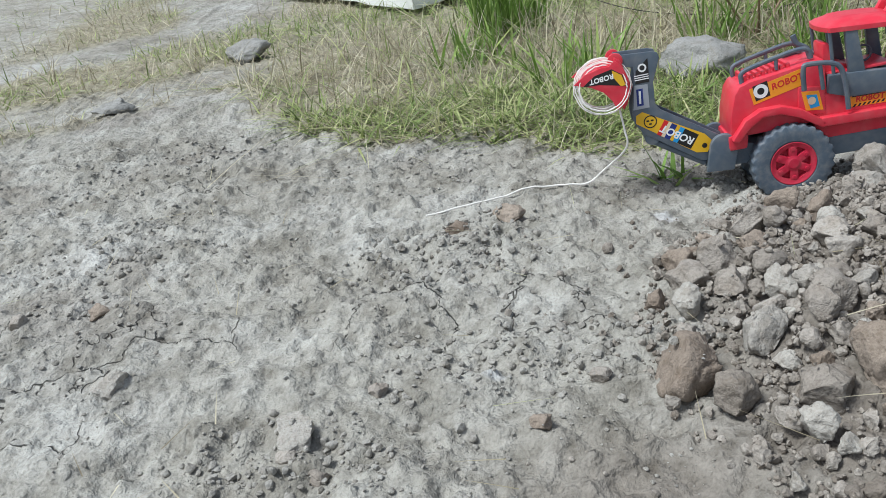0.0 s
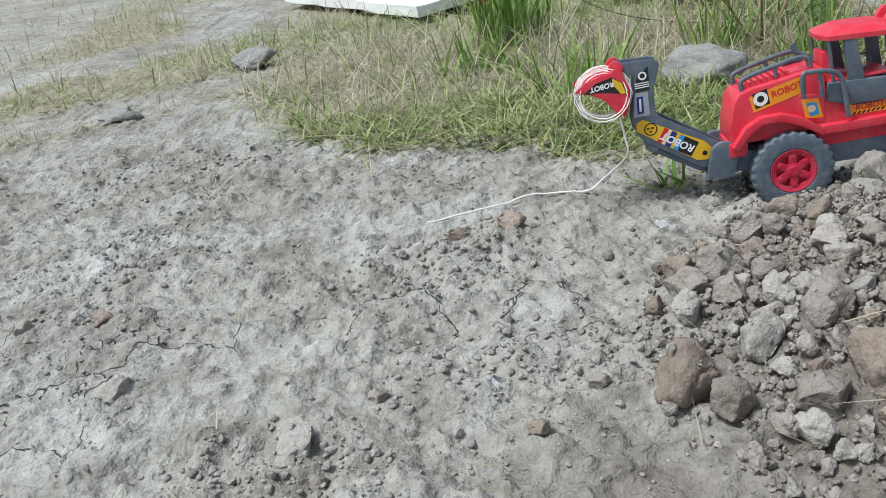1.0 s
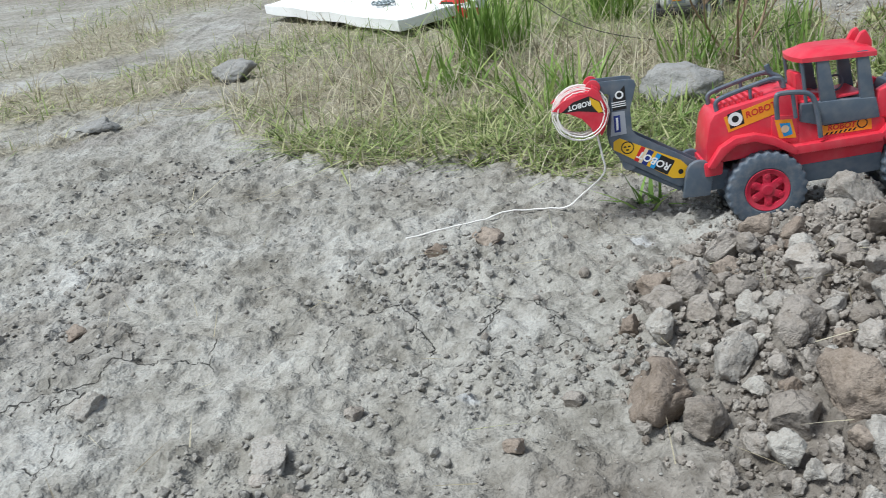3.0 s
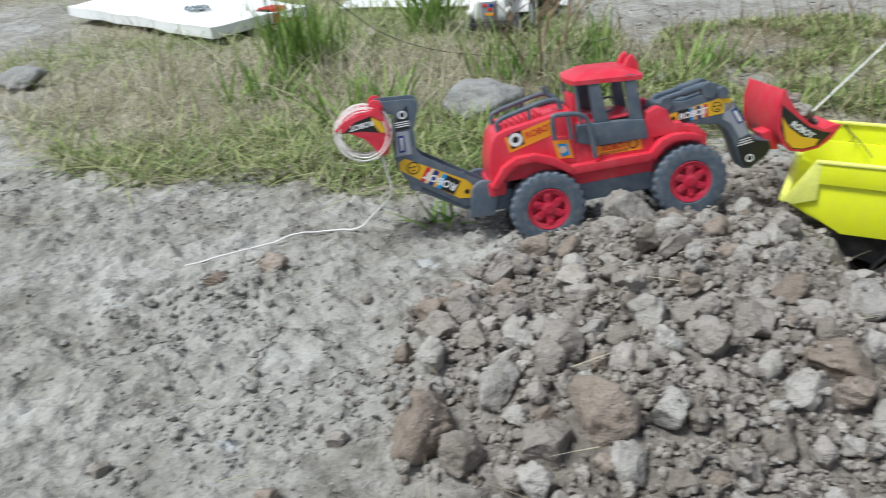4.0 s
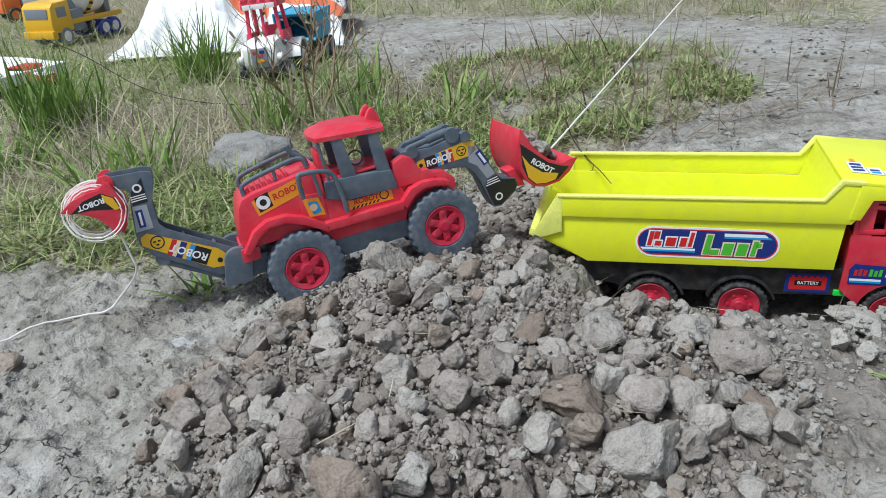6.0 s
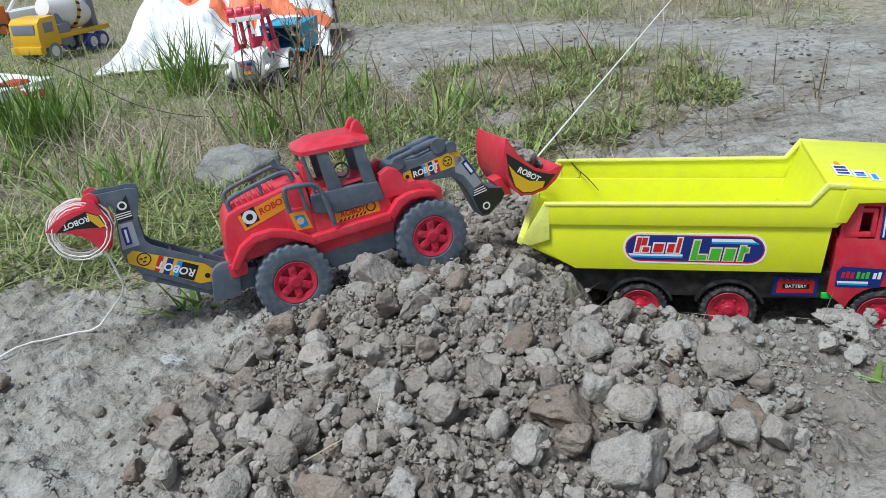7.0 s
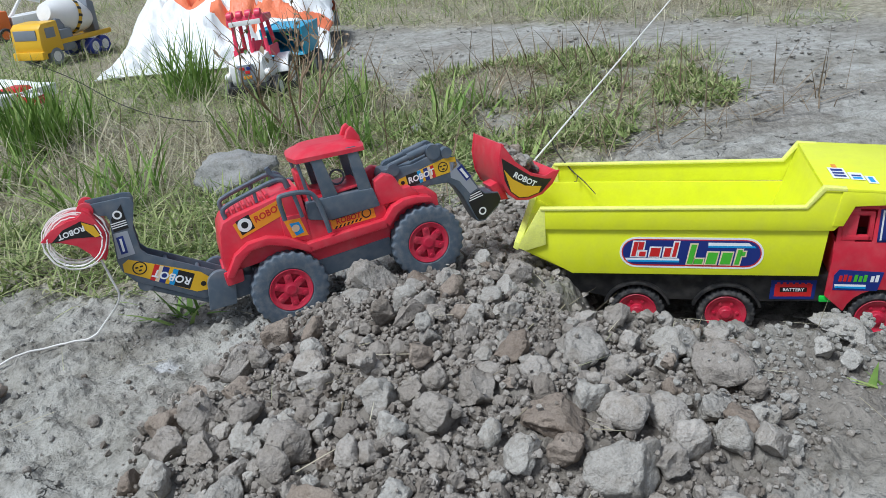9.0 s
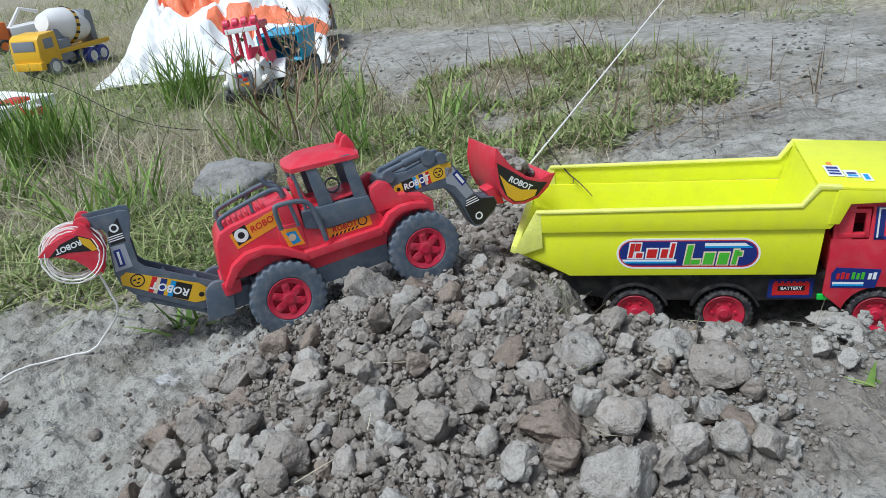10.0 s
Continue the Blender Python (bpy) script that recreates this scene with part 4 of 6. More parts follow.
    part("hinge", prism([(228, 30), (236, 12), (246, 10), (242, 32)], 36, 64, 1.5), RED, bucket)
    st = part("sticker", decal([(240, 60), (253, 47), (267, 33), (281, 25.5), (289, 23), (275, 13), (260, 12), (249, 15), (242, 24), (238.5, 37)], 10, 0.3), S_BLACK, bucket, "black and amber curved sticker", smooth=False)
    part("amber_edge", decal([(240, 48), (247, 36), (259, 25), (276, 19), (272, 13.5), (260, 12.8), (250, 15.5), (243, 24)], 9.7, 0.15), S_YELLOW, st, smooth=False)
    part("lettering", word("ROBOT", 8.0, (259.5, 31.5), -40, 9.4, 0.1, 0.25), S_WHITE, st, smooth=False)
    # backhoe
    boom = [(-38, 30), (-46, 35), (-102, 74), (-106, 80), (-105, 101), (-97, 122), (-98, 127), (-104, 129), (-136, 132), (-137, 122), (-122, 118), (-121, 112), (-123, 104), (-128, 76), (-127, 65), (-120, 53), (-114, 49), (-70, 17), (-54, 14)]
    bh = part("backhoe_boom", prism([(x * 0.996, z) for x, z in boom], 34, 37, 0.8), GREY, tr, "slate-grey cranked backhoe boom")
    part("boom_far_plate", prism(boom, 63, 66, 0.8), GREY, bh)
    web = [(-42, 24), (-106, 68), (-111, 78), (-110, 100), (-102, 124), (-108, 126), (-115, 101), (-116, 78), (-112, 66), (-50, 20)]
    part("boom_web", prism(web, 36.5, 63.5), GREY, bh)
    part("boom_underside", prism([(-124, 60), (-114, 50), (-68, 18), (-64, 21), (-112, 54), (-122, 64)], 36.5, 63.5), GREY, bh)
    for x0, z0 in ((-66, 52), (-90, 69)):
        part("cross_bar", tube([(x0, 36, z0 - 8), (x0, 64, z0 - 8)], 2, 8), GREY, bh)
    part("lower_boss", lathe([(0, 35), (7, 35), (7, 65), (0, 65)], -112, 48, 18), GREY, bh)
    part("lower_ram", tube([(-112, 40, 44), (-66, 40, 13)], 3.2, 10), GREY, bh)
    part("lower_ram", tube([(-112, 60, 44), (-66, 60, 13)], 3.2, 10), GREY, bh)
    robot_sticker(bh, (-94, 51), -35, 34, True, 1.12)
    part("silver_sticker", decal([(-122, 101), (-110, 100), (-111, 78), (-126, 78)], 34, 0.3), S_SILVER, bh, smooth=False)
    part("black_sticker", decal([(-119, 114), (-107, 124), (-108, 102), (-121, 102)], 34, 0.3), S_BLACK, bh, smooth=False)
    part("logo_plate", decal([(-121, 97), (-115, 97), (-116, 81), (-122, 81)], 33.7, 0.2), S_NAVY, bh, smooth=False)
    part("logo_bar", decal([(-119, 95), (-117, 95), (-118, 83), (-120, 83)], 33.5, 0.15), S_WHITE, bh, smooth=False)
    for k in range(3):
        part("thin_stripe", decal([(-121, 105 + 2 * k), (-108, 105 + 2 * k), (-108, 105.9 + 2 * k), (-121, 105.9 + 2 * k)], 33.7, 0.15), S_WHITE, bh, smooth=False)
    part("emblem", lathe([(4, 33.55), (2.4, 33.55)], -113, 116, 14), S_WHITE, bh, smooth=False)
    # claw
    claw = new("claw")
    claw.parent = tr
    claw.location = (-0.001, 0, 0.0075)
    tagged(claw, "red curved plastic claw bucket wound with white string")
    prof = [(-136, 122), (-130, 115), (-126, 103), (-127, 89), (-133, 79), (-140, 76), (-143, 85), (-150, 95), (-161, 102), (-176, 107), (-165, 114.5), (-150, 118), (-142, 118)]
    inner = [(-137, 121), (-134, 118), (-131, 107), (-129, 95), (-133, 84), (-135, 82), (-142, 90), (-154, 99), (-166, 104.5), (-160, 111), (-149, 116), (-140, 116)]
    for y0 in (20, 76):
        part("side_plate", prism(prof, y0, y0 + 3, 0.9), RED, claw)
    part("shell", prism([(-136, 124), (-131, 120), (-127, 106), (-124, 95), (-130, 80), (-134, 75), (-136, 80), (-130, 95), (-132, 106), (-137, 118)], 22, 77, 0.8), RED, claw)
    part("jaw", prism([(-140, 119), (-150, 119), (-163, 114), (-172, 104), (-168, 104.5), (-160, 110), (-148, 115)], 22, 77, 0.8), RED, claw)
    for y0 in (32, 64):
        part("lug", prism(arc(-135, 120, 7, 0, 360, 14)[:-1], y0, y0 + 5, 0.8), RED, claw)
    st = part("sticker", decal([(-168, 104), (-156, 112), (-140, 115), (-131, 108), (-129, 97), (-140, 100), (-152, 103)], 20, 0.3), S_BLACK, claw, smooth=False)
    part("amber_edge", decal([(-140, 114), (-132, 108), (-129.5, 98), (-134, 98), (-140, 108)], 19.7, 0.15), S_YELLOW, st, smooth=False)
    part("lettering", word("ROBOT", 6.5, (-150, 108), 4, 19.4, 0.1, 0.2, True), S_WHITE, st, smooth=False)
    # side stickers
    hs = part("hood_sticker", decal([(-24, 79), (24, 89), (24, 74), (-21, 64)], 16, 0.3), S_ORANGE, body, "orange hood sticker with lettering", smooth=False)
    part("dark_band", decal([(-21, 81), (-8, 84), (-6, 70), (-19, 67)], 15.7, 0.15), S_BLACK, hs, smooth=False)
    part("badge", lathe([(6.5, 15.45), (3.2, 15.45)], -14, 75.5, 18), S_WHITE, hs, smooth=False)
    part("lettering", word("ROBOT", 8.2, (9, 79.5), 11, 15.6, 0.1, 0.2), S_RED, hs, smooth=False)
    ds = part("door_sticker", decal([(58, 44), (101, 42), (101, 55), (58, 56)], 15, 0.4), S_ORANGE, tr, "orange side sticker with lettering", smooth=False)
    ds.location = (0.003, 0, 0.001)
    part("lettering", word("ROBOT", 7.2, (75, 49.5), -2, 14.4, 0.1, 0.2), S_RED, ds, smooth=False)
    for k in range(7):
        part("hazard_bar", decal([(60 + 4 * k, 43.6), (62 + 4 * k, 43.6), (64 + 4 * k, 46), (62 + 4 * k, 46)], 14.6, 0.12), S_BLACK, ds, smooth=False)
    part("badge", lathe([(4.8, 14.45), (3.6, 14.45)], 93, 49, 16), S_BLACK, ds, smooth=False)
    part("title_bar", decal([(60, 52.6), (84, 52), (84, 54), (60, 54.6)], 14.6, 0.12), S_BLACK, ds, smooth=False)
    ps = part("picture_sticker", decal([(20, 68), (35, 66), (38, 48), (23, 50)], 13.6, 0.3), S_ORANGE, tr, "small square picture sticker", smooth=False)
    part("picture_blue", decal([(24, 64), (33, 63), (35, 52), (27, 51)], 13.3, 0.12), S_BLUE, ps, smooth=False)
    part("picture_cream", lathe([(3.6, 13.1), (0, 13.1)], 28.5, 58, 14), S_CREAM, ps, smooth=False)
    part("front_panel", prism([(16, 46), (40, 44), (40, 69), (18, 72)], 13.6, 20, 1.2), RED, tr)
    return tr


tractor = build_tractor()


def in_tractor(x, y, z):
    return tractor.matrix_world @ Vector((x * MM, y * MM, z * MM))


# clods carried in the bucket
load_rng = random.Random(19)
for k in range(44):
    fx, fy = load_rng.uniform(247, 286), load_rng.uniform(18, 98)
    fz = 30 + (290 - fx) * 0.70 + load_rng.uniform(-6, 7)
    sz = load_rng.choice((0.009, 0.011, 0.013, 0.017))
    ob = tagged(new("clod", load_rng.choice(LUMPS[load_rng.choice(("grey", "grey", "pale", "brown"))])), "grey clod of dry clay carried in the red bucket", "clod", "clods in the bucket")
    ob.matrix_world = Matrix.LocRotScale(in_tractor(fx, fy, fz), Euler((load_rng.uniform(0, 6), load_rng.uniform(0, 6), load_rng.uniform(0, 6))), (sz, sz, sz))

# the pull string, and the string wound round the claw
pull = [in_tractor(298, 88, 28), Vector((1.26, 1.294, 0.225)), Vector((2.6, 2.30, 0.50))]
tagged(part("pull_string", tube(pull, 0.0010, 6), STRING, None, unit=1), "taut white pull string tied to the bucket", "string")
coil = thing("string_coil", Matrix.Identity(4), "loose loops of white string wound on the claw", "string")
for k in range(9):
    r, cy = 22.5 + load_rng.uniform(-3.5, 3.5), 18 + 4 * k
    pts = [in_tractor(-151 + load_rng.uniform(-0.6, 0.6) + r * math.cos(a) * 1.05, cy + 6 * math.sin(a), 107 + load_rng.uniform(-0.4, 0.4) + r * math.sin(a)) for a in np.linspace(0, 6.283, 40)]
    part("loop", tube(pts, 0.0006, 5), STRING, coil, unit=1)
tail = curve_through([in_tractor(-139, 30, 86), in_tractor(-137, 30, 62), in_tractor(-138, 34, 44), (0.160, 0.852, 0.022), (0.140, 0.859, 0.006), (0.105, 0.863, 0.005), (0.072, 0.856, 0.005), (0.03, 0.84, 0.005), (-0.02, 0.82, 0.004)])
lift = [max(q.z, float(ground_height(np.float64(q.x), np.float64(q.y))) + 0.0035) for q in tail]
for k, q in enumerate(tail):
    near_by = lift[max(0, k - 3):k + 4]
    q.z = max(lift[k] if k < 12 else 0, sum(near_by) / len(near_by))
tagged(part("string_tail", tube(tail, 0.0010, 6), STRING, None, unit=1), "white string trailing from the claw onto clay", "string")

# ---- the yellow toy dump truck ----
def build_truck():
    m = Matrix.Translation((TRUCK_AT[0], TRUCK_AT[1], 0.0)) @ Matrix.Rotation(TRUCK_TURN, 4, "Z")
    tk = thing("toy_dump_truck", m, "lemon-yellow toy dump truck with red cab, standing in a dug hollow", "toy truck")
    W = 136
    bed = new("tipper_bed")
    bed.parent = tk
    tagged(bed, "lemon-yellow open tipper body")
    # sides: lower wall, ledge, then the flared upper wall
    for near in (True, False):
        def yy(v):
            return v if near else W - v
        a, b = sorted((yy(0), yy(2.5)))
        part("lower_wall", prism([(-162, 37), (-111, 8), (116, 10), (121, 57), (-150, 57)], a, b, 0.5), YELLOW, bed)
        a, b = sorted((yy(-3), yy(-0.2)))
        part("upper_wall", prism([(-165, 37), (-160, 38), (-148, 56), (124, 57), (128, 62), (131, 92), (114, 98), (100, 79), (-139, 77), (-143, 74)], a, b, 0.5), YELLOW, bed)
        a, b = sorted((yy(-4.2), yy(2.5)))
        part("rim", prism([(-140, 76.0), (100, 78.2), (114, 96), (131, 95), (131, 98), (112, 99.5), (98.5, 80.5), (-141, 78.2)], a, b, 0.5), YELLOW_WORN, bed, "scuffed pale upper edge")
        part("rear_flare", prism([(-165, 36), (-141, 78), (-136, 78), (-136, 40), (-156, 33)], *sorted((yy(-3.4), yy(1.5))), 0.5), YELLOW_WORN, bed)
    part("floor", prism([(-166, 35), (-111, 8), (116, 10), (116, 13), (-110, 11), (-165, 39)], 1, W - 1, 0.4), YELLOW, bed)
    part("rear_lip", prism([(-169, 36), (-164, 33), (-161, 40), (-167, 43)], -3, W + 3, 0.8), YELLOW_WORN, bed)
    part("headboard", prism([(86, 11), (90, 11), (118, 97), (113, 97)], 1, W - 1, 0.5), YELLOW, bed)
    can = part("canopy", prism([(112, 95), (205, 90), (207, 84), (209, 84), (208, 93), (112, 99)], -4, W + 4, 0.8), YELLOW, bed, "yellow canopy over the cab")
    part("canopy_skirt", prism([(122, 62), (131, 62), (139, 81), (207, 84), (207, 91), (128, 96)], -4, -1, 0.5), YELLOW, bed)
    part("canopy_skirt", prism([(122, 62), (131, 62), (139, 81), (207, 84), (207, 91), (128, 96)], W + 1, W + 4, 0.5), YELLOW, bed)
    lid = new("canopy_print")
    lid.parent = can
    print_rows = ((128, 142, 52, 82, S_WHITE), (130, 140, 56, 61, S_NAVY), (130, 140, 64, 69, S_NAVY), (130, 140, 72, 78, S_NAVY), (143, 155, 50, 70, S_WHITE),
                  (145, 153, 52, 57, S_BLUE), (145, 153, 59, 63, S_NAVY), (156, 164, 42, 62, S_WHITE), (158, 162, 45, 59, S_BLUE), (133, 137, 82, 92, S_ORANGE))
    for x0, x1, y0, y1, mat in print_rows:
        bar = part("print_bar", box(x0 - 128, x1 - 128, y0 - 30, y1 - 30, 0, 0.3 + (0.25 if mat is not S_WHITE else 0)), mat, lid, smooth=False)
        bar.matrix_local = Matrix.Translation((0.124, 0, 0.0989)) @ Matrix.Rotation(radians(3.6), 4, "Y")
    # the oval side label
    def oval(x0, x1, z0, z1, n=10):
        r = (z1 - z0) / 2
        return arc(x1 - r, (z0 + z1) / 2, r, -90, 90, n) + arc(x0 + r, (z0 + z1) / 2, r, 90, 270, n)
    lab = part("side_label", decal(oval(-68, 64, 16, 48), 0, 0.25), S_WHITE, bed, "oval white-edged label with red and green lettering strokes", smooth=False)
    lab.location = (0.003, 0, 0)
    part("label_red", decal(oval(-66, 62, 18, 46), -0.25, 0.12), S_RED, lab, smooth=False)
    part("label_navy", decal(oval(-65, 61, 19.5, 45), -0.37, 0.12), S_NAVY, lab, smooth=False)
    part("label_bar", decal([(14, 38), (56, 38), (50, 43), (14, 43)], -0.49, 0.12), S_WHITE, lab, smooth=False)
    part("label_bar", decal([(14, 38), (57, 38), (55, 40), (14, 40)], -0.6, 0.12), S_BLUE, lab, smooth=False)
    part("label_bar", decal([(-60, 22), (-12, 22), (-12, 26), (-63, 26)], -0.49, 0.12), S_WHITE, lab, smooth=False)
    part("label_bar", decal([(-60, 22), (-12, 22), (-12, 24), (-61, 24)], -0.6, 0.12), S_BLUE, lab, smooth=False)

    def stroke(x, w, z0, z1, mat, edge):
        """A slanted, rounded stroke that stands for a letter."""
        for grow, m2, y in ((1.3, edge, -0.55), (0, mat, -0.8)):
            pts = [(x - grow, z0 - grow), (x + w + grow, z0 - grow), (x + w + grow + 0.2 * (z1 - z0), z1 + grow), (x - grow + 0.2 * (z1 - z0), z1 + grow)]
            part("stroke", prism(pts, y - 0.12, y + 0.02), m2, lab, smooth=False)
    for x, w, z0, z1 in ((-57, 4, 28, 43), (-51, 5, 35, 43), (-50, 6, 28, 33), (-40, 9, 28, 37), (-27, 6, 28, 37), (-19, 3.5, 28, 43)):
        stroke(x, w, z0, z1, S_RED, S_WHITE)
    for x, w, z0, z1 in ((-5, 5, 21, 41), (1, 8, 21, 26), (12, 9, 21, 33), (25, 9, 21, 33), (38, 4, 21, 36), (43, 4, 30, 34)):
        stroke(x, w, z0, z1, S_GREEN, S_CREAM)
    # chassis
    arch1, arch2 = arc(-48, -36, 32, 155, 25, 10), arc(37, -36, 32, 155, 25, 10)
    prof = [(-118, 8), (-118, -14), (-84, -20)] + arch1 + arch2 + [(72, -22), (126, -20), (200, -14), (200, 8)]
    ch = part("chassis", prism(prof, 8, W - 8, 1.2), BLACK, tk, "black moulded chassis with wheel arches")
    for cx in (-48, 37):
        part("arch_lip", prism(arc(cx, -36, 34, 162, 18, 12) + arc(cx, -36, 31.5, 18, 162, 12), 2, 9, 0.6), BLACK, ch)
    bt = part("battery_label", decal([(76, -16), (116, -15), (117, 5), (77, 4)], 8, 0.4), S_NAVY, ch, "navy sticker with a red battery picture", smooth=False)
    bt.location = (0, 0, -0.003)
    part("battery_red", decal([(80, -13), (113, -12), (113.5, 1), (80.5, 0)], 7.6, 0.15), S_RED, bt, smooth=False)
    part("battery_plate", decal([(85, -8), (109, -7.5), (109, -2.5), (85, -3)], 7.45, 0.12), S_BLACK, bt, smooth=False)
    part("lettering", word("BATTERY", 4.6, (97, -5.3), 1, 7.2, 0, 0.05), S_WHITE, bt, smooth=False)
    for k in range(6):
        part("battery_cap", decal([(82 + 5.4 * k, 0.3), (85 + 5.4 * k, 0.3), (85 + 5.4 * k, 2.2), (82 + 5.4 * k, 2.2)], 7.6, 0.15), S_RED, bt, smooth=False)
    for cx in (-48, 37, 172):
        tread_wheel(tk, cx, -36, 4, 26, 27.5, 19.5, BLACK_TYRE, RED_DARK, True, 0, 30)
        tread_wheel(tk, cx, -36, W - 26, W - 4, 27.5, 19.5, BLACK_TYRE, RED_DARK, False, 0, 30)
        part("axle", tube([(cx, 20, -36), (cx, W - 20, -36)], 3, 10), BLACK, tk)
    part("green_bracket", box(120, 138, 6, 30, -20, -14, 1), LIME, tk, "bright green underframe bracket")
    # cab
    cab = new("cab")
    cab.parent = tk
    tagged(cab, "bright red plastic cab")
    arch3 = arc(172, -36, 32, 165, 15, 10)
    for near in (True, False):
        y0, y1 = (3, 7) if near else (W - 7, W - 3)
        part("cab_side", prism([(124, -12), (128, 44), (130, 78), (146, 79), (144, 44), (158, 44), (160, 79), (208, 76), (214, 40), (214, -12)] + arch3[::-1], y0, y1, 0.8), RED, cab)
        part("side_window_frame", prism([(132, 46), (156, 46), (156, 50), (136, 50), (136, 70), (154, 70), (154, 46), (158, 46), (158, 74), (132, 74)], y0 - 0.6, y1 + 0.6, 0.4), RED, cab)
    part("cab_roof", prism([(128, 76), (206, 74), (206, 79), (130, 82)], 3, W - 3, 1.5), RED, cab)
    part("cab_front", box(210, 214, 4, W - 4, -12, 42, 1), RED, cab)
    part("cab_back", box(127, 130, 4, W - 4, -10, 44, 0.6), RED, cab)
    part("cab_floor", box(126, 212, 6, W - 6, 0, 4, 0.5), BLACK, cab)
    part("cab_seat", prism([(136, 4), (160, 4), (160, 22), (148, 24), (144, 52), (136, 52)], 30, W - 30, 2), RED_DARK, cab)
    part("windscreen_visor", box(190, 212, 0, W, 80, 84, 1), LIME, cab, "bright green visor strip")
    wl = part("window_sticker", decal([(162, 44), (170, 44), (170, 72), (206, 70), (206, 73.5), (162, 76)], 3, 0.4), S_NAVY, cab, "navy and white window trim", smooth=False)
    part("window_trim", decal([(164, 46), (165.5, 46), (165.5, 73.5), (206, 71.5), (206, 72.8), (164, 75)], 2.6, 0.15), S_WHITE, wl, smooth=False)
    part("sill_trim", decal([(162, 44), (176, 44), (180, 38), (206, 38), (206, 41), (182, 41), (178, 47), (162, 47)], 3, 0.4), S_NAVY, wl, smooth=False)
    dl = part("door_label", decal([(130, -5), (168, -5), (172, 14), (134, 16), (130, 10)], 3, 0.4), S_NAVY, cab, "navy door label with small lettering strokes", smooth=False)
    part("label_bar", decal([(132, -3), (158, -3), (158, 1), (131, 1)], 2.6, 0.15), S_WHITE, dl, smooth=False)
    part("label_bar", decal([(132, -3), (158, -3), (158, -1), (132, -1)], 2.45, 0.15), S_BLUE, dl, smooth=False)
    for k, (x, mat) in enumerate(((134, S_RED), (138, S_RED), (142, S_RED), (147, S_GREEN), (151, S_GREEN), (155, S_GREEN), (161, S_WHITE), (165, S_WHITE))):
        part("stroke", decal([(x, 4), (x + 2.8, 4), (x + 3.6, 10 + k % 2), (x + 0.8, 10 + k % 2)], 2.6, 0.2), mat, dl, smooth=False)
    return tk


truck = build_truck()

# ---- the far things in the grass ----
def flat_ground(x, y):
    return float(ground_height(np.float64(x), np.float64(y)))


def small_wheel(parent, cx, cz, y0, y1, r, tyre_mat, rim_mat):
    wheel = new("wheel")
    wheel.parent = parent
    part("tyre", lathe([(r * 0.6, y0 + 1), (r * 0.9, y0), (r, y0 + 3), (r, y1 - 3), (r * 0.9, y1), (r * 0.6, y1 - 1)], cx, cz, 24), tyre_mat, wheel)
    part("rim", lathe([(r * 0.62, y0 + 1), (r * 0.5, y0 + 2.5), (r * 0.25, y0 + 1), (0, y0 + 0.5), ], cx, cz, 18), rim_mat, wheel)
    part("hub_back", lathe([(r * 0.62, y1 - 1), (0, y1 - 1)], cx, cz, 18), rim_mat, wheel)


